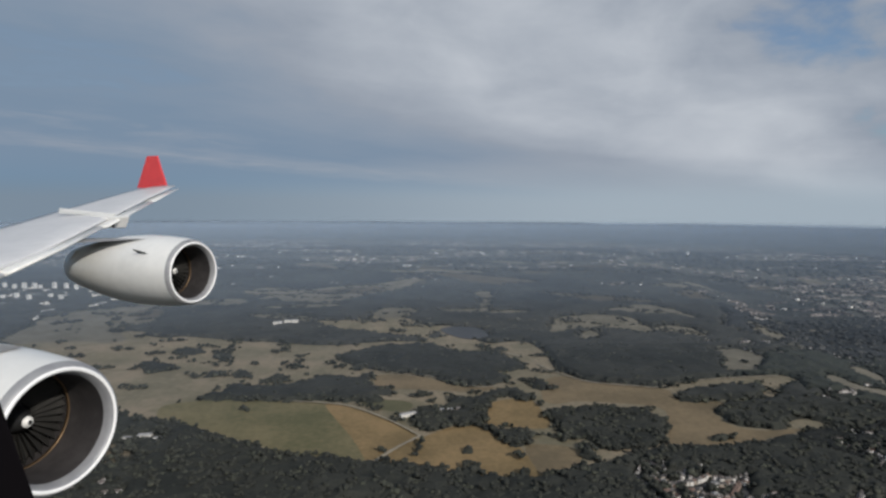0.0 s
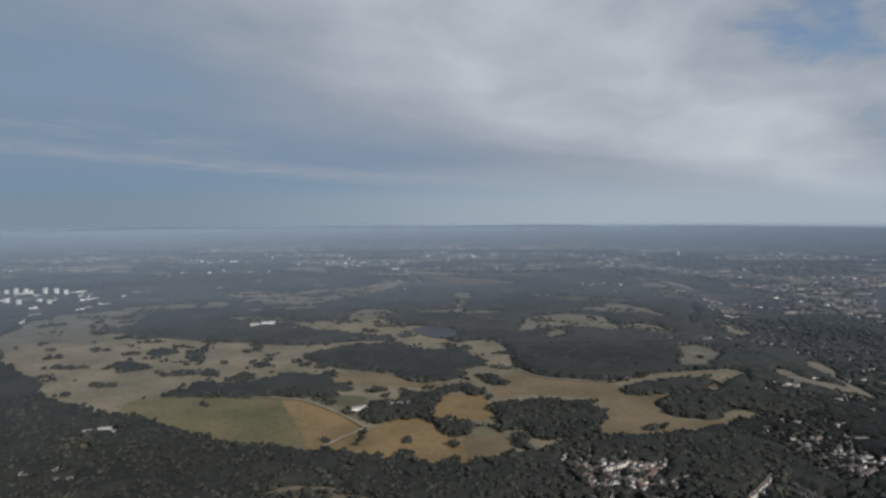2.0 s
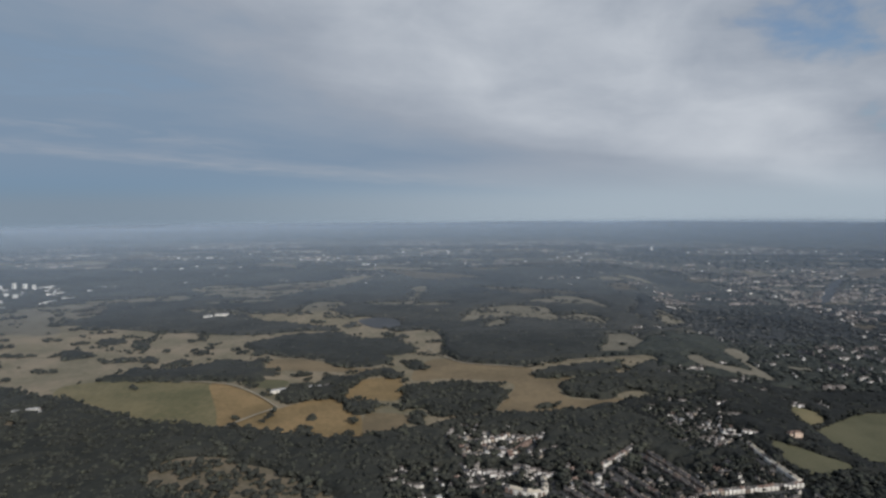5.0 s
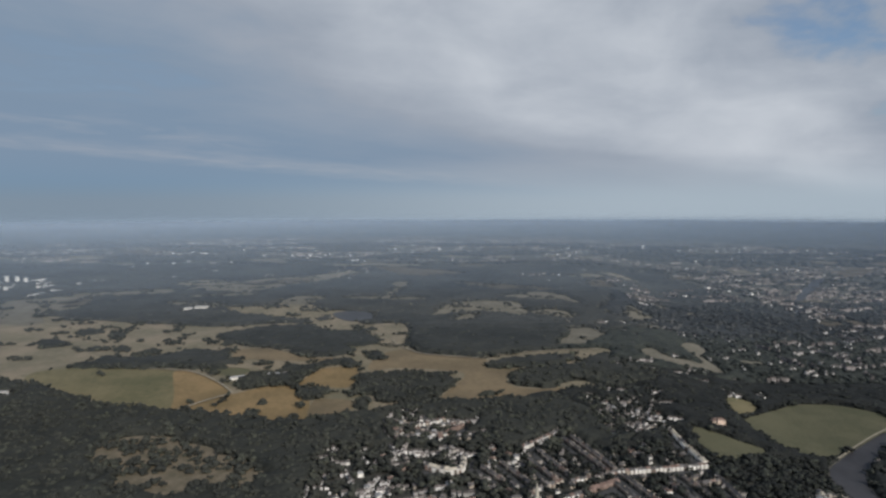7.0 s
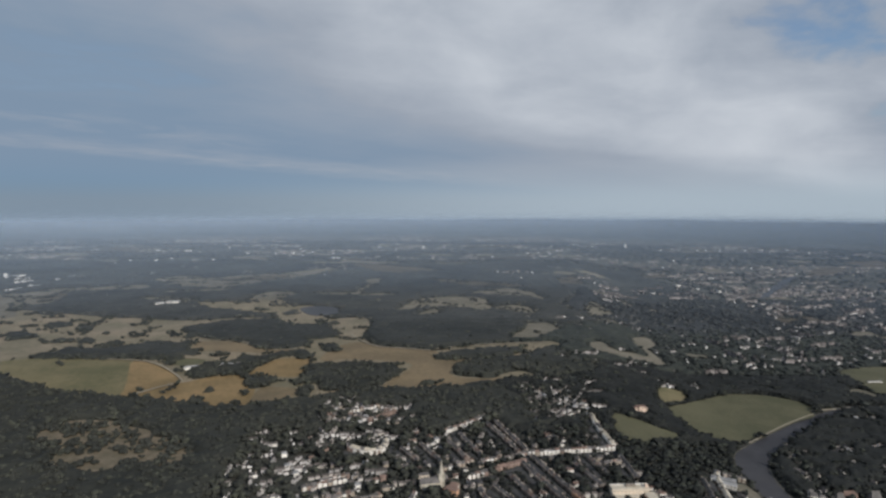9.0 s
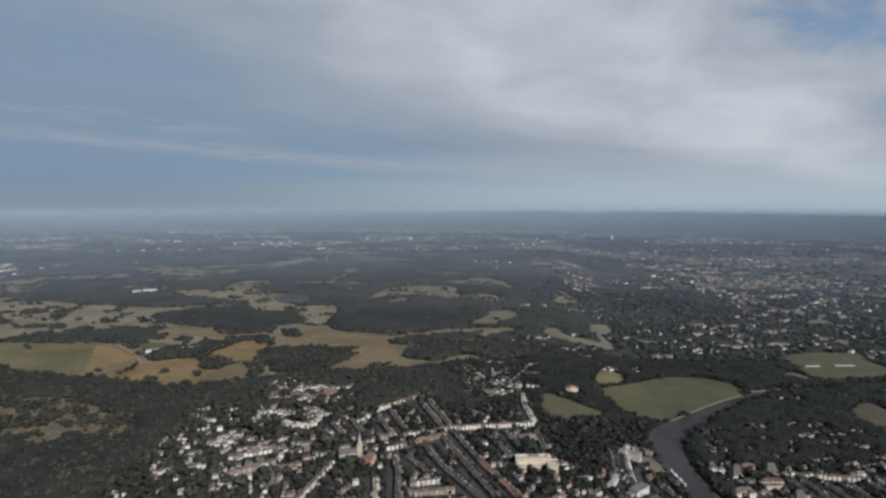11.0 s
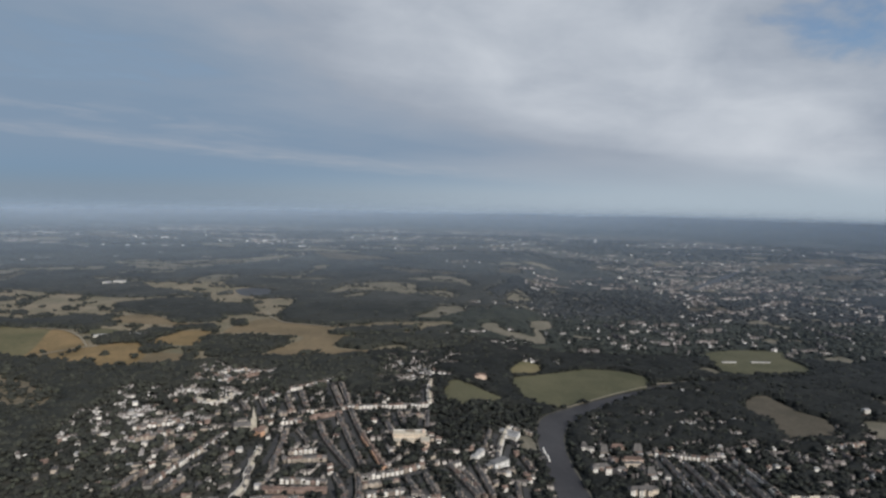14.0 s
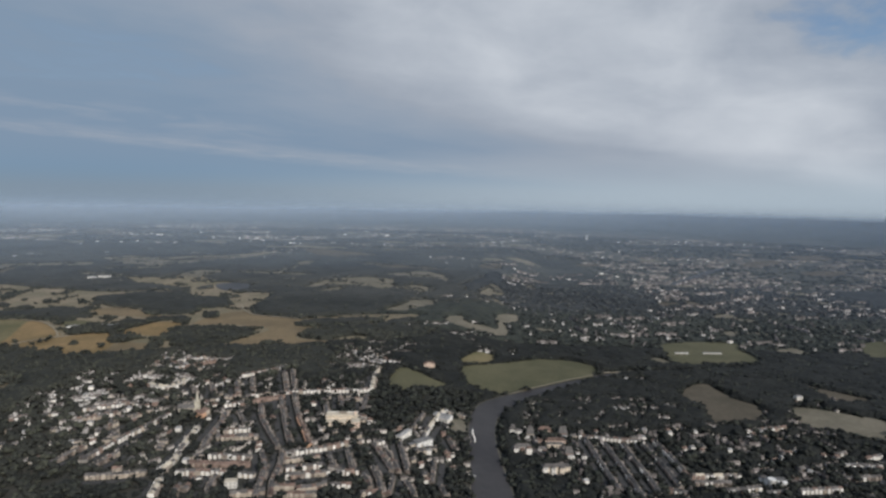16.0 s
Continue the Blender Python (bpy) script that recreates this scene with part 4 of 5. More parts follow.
def far_town(name, x0, x1, y0, y1, count, size, label, mats=None, patch=0.0, low=0.55, street=0):
    """Roofs and walls of distant streets, too many to count, as one mass; street: houses in a row."""
    chunks = []
    f = np.array([(0, 1, 5), (0, 5, 4), (1, 2, 6), (1, 6, 5), (2, 3, 7), (2, 7, 6), (3, 0, 4), (3, 4, 7), (4, 5, 9), (4, 9, 8), (6, 7, 8), (6, 8, 9), (5, 6, 9), (7, 4, 8)])
    tries = 0
    while len(chunks) < count and tries < count * 6:
        tries += 1
        x, y = RNG.uniform(x0, x1), RNG.uniform(y0, y1)
        if built_up([x], [y])[0] < patch:
            continue
        a = RNG.choice((0.2, 0.2, 1.2, 1.9)) + RNG.uniform(-0.2, 0.2)
        c, s = math.cos(a), math.sin(a)
        row = int(RNG.integers(street // 2, street + 1)) if street else 1
        for k in range(row):
            u, v_ = x + c * size * 1.55 * k, y + s * size * 1.55 * k
            if 60 < v_ < 2800 and plan_at(np.array([u]), np.array([v_]))[0] != 0 or RNG.random() < 0.12 or wild(u, v_):
                continue
            w, d, h = size * RNG.uniform(0.7, 1.7), size * RNG.uniform(0.6, 1.0), size * low * RNG.uniform(0.8, 1.3)
            v = np.array([(-w, -d, -1), (w, -d, -1), (w, d, -1), (-w, d, -1), (-w, -d, h), (w, -d, h), (w, d, h), (-w, d, h), (-w, 0, h * 1.45), (w, 0, h * 1.45)]) * (0.5, 0.5, 1)
            o = np.stack([v[:, 0] * c - v[:, 1] * s + u, v[:, 0] * s + v[:, 1] * c + v_, v[:, 2] + float(height(u, v_))], 1)
            chunks.append((o, f))
            if v_ < 1750:
                mark(np.array([(u - w * .4, v_ - size * 1.1), (u + w * .4, v_ - size * 1.1), (u + w * .4, v_ + d * .4), (u - w * .4, v_ + d * .4)]), 3)
    walls, roofs = mats or (MIXED, MIXED_ROOF)
    joined(name, chunks, walls, label, "houses", roofs, [0] * 8 + [1] * 4 + [0] * 2)


# ---- terraces of the town ----
terrace([(257, 190), (263, 218), (269, 245), (278, 283)], "bright")
terrace([(270, 177), (277, 203)])
terrace([(312, 257), (315, 228), (317, 209)], "white")
terrace([(319, 206), (321, 191), (319, 174)], "white")
terrace([(325, 165), (330, 141)], "white")
terrace([(323, 290), (328, 264), (329, 240), (332, 216)])
terrace([(205, 299), (226, 311)], "bright")
terrace([(219, 274), (237, 285)], "bright")
terrace([(234, 267), (254, 280)])
terrace([(216, 362), (228, 354), (240, 352), (248, 360), (250, 380)], "white", 4.0, 4.4)
terrace([(193, 451), (215, 456), (234, 467)], "bright")
terrace([(235, 432), (252, 454)], "red")
terrace([(309, 328), (323, 336)])
terrace([(329, 334), (346, 342)], "bright")
terrace([(339, 321), (366, 337)], "red")
terrace([(316, 308), (337, 318)], "bright")
terrace([(316, 340), (301, 378)])
terrace([(329, 346), (312, 394)])
terrace([(296, 332), (277, 372)])
terrace([(276, 337), (261, 362)])
terrace([(301, 399), (321, 418), (340, 437)], "bright")
terrace([(349, 267), (334, 294)])
terrace([(339, 248), (361, 254)], "bright")
terrace([(338, 234), (371, 239)])
terrace([(348, 311), (360, 279), (376, 249), (392, 220)])
terrace([(397, 215), (402, 188), (403, 169)])
terrace([(360, 337), (377, 287), (398, 230)])
terrace([(330, 199), (342, 201)])
terrace([(345, 201), (363, 202), (378, 200)], "bright")
terrace([(337, 187), (381, 189)], "red")
terrace([(333, 173), (353, 175), (368, 175)], "bright")
terrace([(348, 163), (356, 165)], "bright")
terrace([(342, 157), (344, 142)])
terrace([(381, 213), (391, 188), (396, 161)])
terrace([(370, 348), (385, 302), (394, 278)])
terrace([(391, 284), (403, 256), (415, 226)], "orange")
terrace([(365, 351), (393, 355), (446, 363)], "bright")
terrace([(445, 370), (443, 405), (444, 444)], "white")
terrace([(402, 209), (418, 215), (432, 222), (444, 230), (457, 236)], "bright")
terrace([(405, 197), (430, 205)])
terrace([(409, 184), (435, 191)], "bright")
terrace([(412, 172), (443, 180)], "bright")
terrace([(447, 180), (463, 185)], "bright")
terrace([(415, 294), (403, 334)])
terrace([(442, 189), (433, 213)])
terrace([(457, 186), (447, 217)])
terrace([(467, 234), (475, 243)], "bright")
terrace([(490, 193), (476, 228)])
terrace([(496, 197), (485, 247)])
terrace([(505, 249), (510, 284), (519, 324), (526, 342)], "white")
terrace([(526, 335), (544, 332)])
terrace([(532, 251), (526, 274)])
terrace([(497, 282), (504, 320)])
terrace([(517, 188), (518, 226)])
terrace([(409, 156), (423, 158)])
terrace([(447, 160), (461, 163)], "bright")
terrace([(469, 153), (480, 159)], "bright")
terrace([(478, 173), (470, 195)])
terrace([(383, 144), (405, 150)])
terrace([(418, 146), (440, 149)])
terrace([(648, 307), (676, 303), (707, 297)], "bright")
terrace([(652, 303), (654, 252), (657, 207)], "grey")
terrace([(667, 292), (670, 245), (672, 196)], "grey")
terrace([(683, 291), (686, 233), (686, 200)], "grey")
terrace([(701, 292), (705, 258), (706, 213)], "grey")
terrace([(714, 303), (718, 268), (719, 231)], "bright")
terrace([(723, 232), (764, 234)], "white")
terrace([(721, 220), (751, 222)], "grey")
terrace([(741, 208), (771, 216)], "bright")
terrace([(799, 212), (834, 217)], "bright")
terrace([(848, 235), (880, 240)], "grey")
terrace([(868, 259), (895, 261)], "bright")
terrace([(274, 163), (293, 166), (313, 172)])
terrace([(287, 174), (293, 176)])
terrace([(276, 214), (281, 220)])
terrace([(352, 150), (352, 164)])
terrace([(366, 145), (362, 162), (362, 171)])
terrace([(378, 173), (390, 172)], "bright")
terrace([(395, 159), (399, 144)])
terrace([(403, 167), (409, 144)])
terrace([(425, 154), (438, 158)])
terrace([(465, 181), (473, 165)])
terrace([(474, 187), (482, 155)])
terrace([(466, 234), (476, 213), (485, 194)])
terrace([(521, 185), (525, 172)])
terrace([(496, 181), (504, 163)])
terrace([(428, 331), (443, 335)])
terrace([(417, 345), (424, 314)])
terrace([(444, 347), (445, 307)])
terrace([(339, 421), (361, 354)])
terrace([(347, 426), (368, 358)])
terrace([(438, 158), (444, 164)])
terrace([(488, 159), (489, 185)])
terrace([(696, 207), (709, 203)], "bright")
terrace([(771, 207), (789, 211)], "grey")
terrace([(736, 325), (749, 331)])
terrace([(814, 330), (859, 342)], "bright")
terrace([(866, 282), (881, 285)], "grey")
terrace([(891, 274), (910, 282)], "bright")
terrace([(194, 289), (225, 303)], "bright")
terrace([(205, 263), (225, 275)])
terrace([(237, 179), (245, 214)])
terrace([(217, 181), (230, 195)], "bright")
terrace([(238, 240), (244, 260)])

# ---- pale clearings in the far woods ----


def far_clearings(count, near=960, far=2650, small=1.0):
    """Pale grass between the woods; small: their size."""
    done = 0
    while done < count:
        y = RNG.uniform(near, far)
        x = 264 + RNG.uniform(-0.85, 0.95) * (y + 150)
        if small < 1 and x < 640:
            continue
        if not -1500 < x < 2450 or plan_at(np.array([x, x - 60, x + 60]), np.array([y, y, y])).max() != 0:
            continue
        a, b = RNG.uniform(18, 60) * (0.5 + y / 1600) * small, RNG.uniform(12, 30) * (0.4 + y / 1300) * small
        t = np.linspace(0, 2 * math.pi, 10, endpoint=False)
        s = RNG.uniform(0.6, 1.3, 10)
        sh = RNG.uniform(-0.4, 0.4)
        meadow("glade", PALE if small < 1 else (PALE, FALLOW, PALE)[done % 3], [(x + a * s[k] * math.cos(t[k]), y + b * s[k] * math.sin(t[k]) + sh * a * math.cos(t[k])) for k in range(10)])
        done += 1


far_clearings(34, 1480, 2650)
far_clearings(16, 660, 1300, 0.4)



def moored_boat(x, y, turn, long, label):
    """Launch with a pointed hull, a cabin and its dark windows, afloat at the bank."""
    thing = new("moored_boat")
    bm = bmesh.new()
    half = long * 0.16
    rings = []
    for u, w in ((-0.5, 0.8), (-0.2, 1.0), (0.15, 0.95), (0.36, 0.6), (0.5, 0.06)):
        rings.append([bm.verts.new((u * long, v * w * half, z)) for v, z in ((-1, 0.75), (-0.7, -0.1), (0.7, -0.1), (1, 0.75))])
    for a, b in zip(rings, rings[1:]):
        for k in range(4):
            bm.faces.new((a[k], b[k], b[(k + 1) % 4], a[(k + 1) % 4]))
    bm.faces.new(rings[0])
    bm.faces.new(rings[-1][::-1])
    bmesh.ops.recalc_face_normals(bm, faces=bm.faces)
    part("hull", bm, RENDERED, thing)
    bm = bmesh.new()
    box(bm, -0.3 * long, 0.14 * long, -half * 0.66, half * 0.66, 0.74, 1.5)
    part("cabin", bm, CONCRETE, thing)
    bm = bmesh.new()
    box(bm, -0.26 * long, 0.10 * long, -half * 0.69, half * 0.69, 1.02, 1.32)
    part("window", bm, PANE, thing, "dark cabin window band")
    thing.matrix_world = pose(x, y, float(height(x, y)) + 0.62, 0, 0, turn)
    tagged(thing, label, "boat", "boats moored along the river bank")


for u, v, turn, long in ((549.5, 306, 88, 5.0), (549.5, 299, 95, 6.5), (550.5, 291, 98, 6.0), (551, 283, 84, 5.0), (548, 213, 70, 5.5)):
    moored_boat(u, v, turn, long, "white launch with a low cabin moored at the bank")

# ---- plan of the buildings ----
hospital(434, 277, 3)
church(296, 297, 12)
block("brick_hall", 304, 287, -25, [(-5, 5, -4, 1, 4.2, ORANGE, TILE, 2), (-3, 3, 1.6, 7, 4.5, STOCK, TILE, 2.2)], "orange brick hall beside the church", "building")
block("cream_hall", 283, 305, 10, [(-4, 4, 0, 3.5, 5, WARM, SLATE, 1.4)], "cream hall with a slate roof beside the church", "building")
block("riverside_hotel", 592, 272, 8, [(-8, 8, 0, 4, 5.6, RENDERED, SLATE, 2.6), (-8, -4, -3, -0.4, 5.8, RENDERED, SLATE, 1.6), (-2.5, 1.5, -2.4, -0.4, 4.2, RED, TILE, 1.6), (3, 8, -3, -0.4, 5.2, RENDERED, TILE, 1.6)], "white and red riverside houses with dark pitched roofs")
block("riverside_villa", 590, 312, -5, [(-6, 0, 0, 4, 5.0, RENDERED, SLATE, 2.4), (0.6, 6, -1, 3, 4.2, RENDERED, SLATE, 1.6), (-4, -1, 5, 8, 6.2, RENDERED, SLATE, 1.5)], "white villa with slate roofs near the river", "house")
block("river_house", 603, 304, 5, [(-3.4, 3.4, 0, 5, 4.6, STOCK, SLATE, 6.5), (-5, 4, -2.4, -0.4, 2.8, RENDERED, LEAD, 0.8)], "tall house with a steep pointed dark roof", "house")
block("brick_house", 619, 316, 3, [(-7, 5, 0, 4, 4.4, RED, TILE, 2.6), (-8, -3, -2.5, -0.4, 4.0, RENDERED, TILE, 1.4), (-1.5, 2.5, -2, -0.4, 3.8, TERRACOTTA, TILE, 1.5)], "red brick house with white gables and a tiled roof", "house")
block("gabled_house", 634, 309, -3, [(-4, 4, 0, 5, 4.2, RED, SLATE, 6.0), (-4, 4, -2.2, -0.4, 2.6, RENDERED, LEAD, 0.6)], "brick house under a steep dark pyramid roof", "house")
block("mansion_block", 624, 290, 2, [(-9, 9, 0, 4, 4.6, TERRACOTTA, TILE, 2.4), (-9, 7, -5, -2.4, 3.4, WARM, SLATE, 2.0)], "long cream mansion under reddish pitched roofs")
block("white_cottage", 610, 274, 6, [(-4, 4, 0, 3.4, 3.4, RENDERED, SLATE, 2.0), (0, 4, -2.2, -0.4, 2.8, RENDERED, TILE, 1.2)], "small white cottage with a dark roof", "house")
block("small_villa", 634, 265, 4, [(-6, 1, 0, 5, 4.2, RED, SLATE, 5.5), (-4, 1.5, -2.4, -0.4, 3.0, RENDERED, LEAD, 0.8), (8, 12, -3, 0, 3.2, RENDERED, SLATE, 1.5)], "brick villa with a steep dark roof and white front", "house")
block("cream_flats", 615, 235, 6, [(-11, 12, 0, 5, 5.6, WARM, SLATE, 2.2), (-11, -7.4, -2.5, -0.4, 6.2, RENDERED, SLATE, 1.2), (-4, -0.4, -2.2, -0.4, 5.8, RENDERED, SLATE, 1.2), (3, 6.6, -2.2, -0.4, 5.6, WARM, SLATE, 1.2)], "cream block of flats with projecting bays")
round_hall(786, 218)
block("white_works", 379, 157, 10, [(-4, 4, 0, 4, 5, RENDERED, CREAM, 0)], "bright white flat-roofed building")
block("riverside_works", 520, 322, -28, [(-9, 9, 0, 6, 3.5, CONCRETE, LEAD, 0.8), (-3, 10, -6, -0.5, 3, RENDERED, LEAD, 0.6)], "pale low works buildings on the river bank", "building")
block("lodge", 503, 464, 4, [(-7, 6, 0, 5, 7.0, TERRACOTTA, TILE, 2), (-3, 2, -1.5, -0.1, 8.5, TERRACOTTA, TILE, 1.5)], "pale orange brick country house among trees", "house")
block("white_villa", 920, 427, 15, [(-4, 4, 0, 5, 6, RENDERED, LEAD, 1.2)], "white square house beside a pale field", "house")
block("grandstand", 868, 622, 4, [(-16, 4, 0, 3, 2.2, RENDERED, LEAD, 0)], "long low white pavilion on the sports field", "pavilion")
block("grandstand", 907, 625, 3, [(-13, 14, 0, 3, 2.2, RENDERED, LEAD, 0)], "long low white pavilion on the sports field", "pavilion")
block("barn", -16, 606, 28, [(-9, 9, 0, 5, 3.2, RENDERED, LEAD, 1.2)], "long white-roofed barn at the copse", "barn")
block("farmhouse", 22, 620, 5, [(-8, 8, 0, 5, 3, RENDERED, LEAD, 1), (12, 17, 2, 7, 3, STOCK, SLATE, 1.5)], "pale farm buildings half hidden by trees", "farmhouse")
block("white_mansion", -248, 1056, 12, [(-22, -6, -4, 4, 5, RENDERED, LEAD, 1.5), (-3, 22, 2, 10, 6.5, RENDERED, LEAD, 1.5)], "white country mansion in front of dark woods", "house")
block("boat_house", 508, 252, 40, [(-8, 8, 0, 7, 5, CONCRETE, FELT, 0), (-14, -8.6, 2, 6, 4, STOCK, FELT, 0)], "grey flat-roofed riverside building", "building")
block("white_hall", 491, 262, 62, [(-9, 9, 0, 4.5, 4.5, RENDERED, LEAD, 1)], "bright white narrow hall", "building")
block("farm_sheds", -266, 543, 8, [(-12, -4, 0, 4, 3, RENDERED, LEAD, 1), (0, 12, 4, 10, 3, RENDERED, LEAD, 1), (6, 22, -3, 1, 2.5, CONCRETE, LEAD, 0.8)], "low white sheds at the wood's edge", "sheds")
block("water_tower", 1163, 2629, 0, [(-4.5, 4.5, -4, 4, 20, CONCRETE, LEAD, 0)], "tall pale tower far off in the town", "tower")
for u, v, h in ((-985, 1372, 26), (-958, 1376, 30), (-930, 1368, 26), (-912, 1374, 32), (-893, 1380, 28), (-872, 1366, 24), (-851, 1384, 32), (-822, 1380, 30), (-795, 1372, 26),
                (-905, 1270, 22), (-868, 1240, 20), (-845, 1248, 26), (-812, 1236, 24), (-785, 1262, 18), (-750, 1240, 22)):
    tower_block(u, v, 7, 6, h * 0.5, RNG.uniform(-20, 20))

for u, v in ((787, 255), (798, 262), (808, 268), (818, 274), (829, 284), (838, 291), (715, 328), (665, 381), (701, 384), (709, 381), (761, 397), (768, 396), (770, 312), (780, 316), (836, 312), (848, 319), (818, 325), (828, 331), (738, 287), (746, 289), (866, 262), (873, 262), (857, 281), (826, 247), (893, 277), (881, 257), (890, 258), (868, 279), (760, 247), (912, 419), (742, 366), (746, 356), (744, 490), (756, 491), (764, 492)):
    house(u, v, RNG.uniform(-14, 14), int(RNG.choice((1, 3, 5))))
hamlet(185, 255, 420, 470, 40, 5, 0.8)
hamlet(385, 450, 440, 525, 42, 8, 0.8)
hamlet(230, 545, 190, 400, 95, 12, 0.8)
hamlet(150, 245, 190, 390, 40, 20)
hamlet(600, 860, 180, 330, 58, 8, 0.8)
BRIGHT = (PALE_WALLS, MIXED_ROOF)
far_town("riverside_houses", 586, 642, 228, 324, 22, 2.6, "small white houses crowded beside the river", BRIGHT, -1, 0.9, 3)
far_town("town_houses", 190, 545, 180, 400, 190, 3.2, "small houses and sheds crowded between the terraces", (MIXED, MIXED_ROOF), -1, 0.75, 5)
# Duller walls than across the river: cloud shade put into the colour.
far_town("garden_houses", 600, 900, 180, 340, 170, 3.6, "small houses between gardens beyond the river", (SUBURB_WALLS, MIXED_ROOF), -1, 0.75, 5)
far_town("crescent_houses", 110, 330, 290, 430, 110, 2.9, "small brick houses behind the church", (PALE_WALLS, MIXED_ROOF), -1, 0.75, 5)
far_town("west_houses", 125, 240, 225, 395, 130, 2.9, "rows of small white and brick houses among gardens", BRIGHT, -1, 0.95, 6)
far_town("bend_houses", 600, 850, 330, 420, 40, 3.4, "white houses in short rows near the river bend", BRIGHT, -1, 0.8, 6)
far_town("village_houses", 170, 260, 425, 485, 60, 3.0, "small white houses of a village between woods", BRIGHT, -1, 0.8, 6)
far_town("village_green_houses", 385, 450, 425, 500, 46, 3.6, "white houses clustered on the hill", BRIGHT, -1, 0.85, 5)
far_town("hilltop_houses", 385, 470, 480, 560, 60, 3.2, "white houses along lanes on the hill", BRIGHT, -1, 0.8, 7)
far_town("bank_houses", 600, 980, 330, 430, 46, 3.6, "scattered pale houses among riverside trees", (MIXED, MIXED_ROOF), -1, 0.75, 3)
far_town("edge_houses", -300, -220, 430, 470, 8, 4.2, "pale houses at the wood's edge", BRIGHT, -1, 0.75)
far_town("lane_houses", 520, 640, 560, 760, 24, 3.6, "pale houses along a wooded lane", BRIGHT, -1, 0.75, 4)
far_town("suburb", 640, 1450, 640, 1450, 800, 4.2, "dull brick suburban streets among trees", (SUBURB_WALLS, MIXED_ROOF), -0.35, 1.0, 9)
far_town("white_suburb", 640, 1450, 640, 1250, 420, 3.4, "white suburban houses among trees", BRIGHT, -0.35, 1.0, 4)
far_town("hillside_houses", 440, 700, 640, 1000, 70, 3.8, "pale houses along wooded lanes", BRIGHT, -0.1, 0.7, 4)
far_town("estate_houses", -1000, -640, 940, 1400, 130, 6, "low white housing below the tower blocks", (RENDERED, LEAD), -1, 0.5, 4)
far_town("riverside_town", 950, 2100, 1280, 1900, 1300, 6.0, "dense pale roofs of a distant riverside town", (HAZED_WALLS, HAZED_ROOF), -0.25, 0.5, 8)
far_town("village_streets", -260, 760, 1440, 1700, 130, 5, "bright houses along a distant road", (HAZED_WALLS, HAZED_ROOF), 0.0, 0.5, 8)
far_town("distant_town", -1700, 2800, 1850, 3100, 1900, 7.0, "pale roofs of towns in the hazy distance", (HAZED_WALLS, HAZED_ROOF), 0.0, 0.4, 4)
far_town("horizon_town", -2200, 3300, 3000, 3900, 700, 9, "faint roofs near the horizon", (HAZED_ROOF, HAZED_ROOF), 0.0, 0.4)
far_town("bright_sheds", -900, 2300, 1300, 2700, 130, 7, "white sheds glinting in the distance", (RENDERED, LEAD), -0.1, 0.4)

# ---- trees ----


def icosphere(level):
    bm = bmesh.new()
    bmesh.ops.create_icosphere(bm, subdivisions=level, radius=1.0)
    v = np.array([p.co[:] for p in bm.verts])
    f = np.array([[q.index for q in t.verts] for t in bm.faces])
    bm.free()
    return v, f


ICO = {1: icosphere(1), 2: icosphere(2)}


def clump(level, centre, size, squash=0.8, rough=0.2):
    v, f = ICO[level]
    r = 1 + rough * RNG.uniform(-1, 1, (len(v), 1))
    return v * r * size * np.array([1, 1, squash]) + centre, f


def crown_mesh(width, tall, clumps, level):
    """A crown of many clumps round a rising core, with an uneven outline."""
    out = [clump(level, (0, 0, tall * 0.62), width * 0.30)]
    for k in range(clumps):
        a, h = RNG.uniform(0, 6.28), RNG.uniform(0.34, 0.95)
        r = width * 0.36 * math.sqrt(max(0.05, 1 - ((h - 0.55) / 0.5) ** 2)) * RNG.uniform(0.7, 1.1)
        out.append(clump(level, (r * math.cos(a), r * math.sin(a), tall * h), width * RNG.uniform(0.13, 0.24)))
    base, vs, fs = 0, [], []
    for v, f in out:
        vs.append(v)
        fs.append(f + base)
        base += len(v)
    return np.concatenate(vs), np.concatenate(fs)


def tree_kinds():
    kinds = []
    for k in range(6):
        width, tall = RNG.uniform(6, 9), RNG.uniform(6.5, 9.5)
        thing = new("tree")
        bm = bmesh.new()
        bmesh.ops.create_cone(bm, cap_ends=True, segments=7, radius1=0.38, radius2=0.16, depth=tall * 0.6,
                              matrix=pose(0, 0, tall * 0.28))
        for a in range(4):
            turn = pose(0, 0, tall * 0.42, 0, 0, a * 90 + 30) @ pose(0, 0, 0, 48) @ pose(0, 0, tall * 0.16)
            bmesh.ops.create_cone(bm, cap_ends=True, segments=5, radius1=0.14, radius2=0.05, depth=tall * 0.32, matrix=turn)
        part("trunk", bm, BARK, thing, "brown trunk and limbs")
        v, f = crown_mesh(width, tall, 13, 2)
        ob = mesh_object("crown", v, f, LEAF, thing)
        tagged(thing, "leafy broad-crowned tree with dark green leaves", "tree", "trees in the park and town")
        kinds.append(thing)
    return kinds


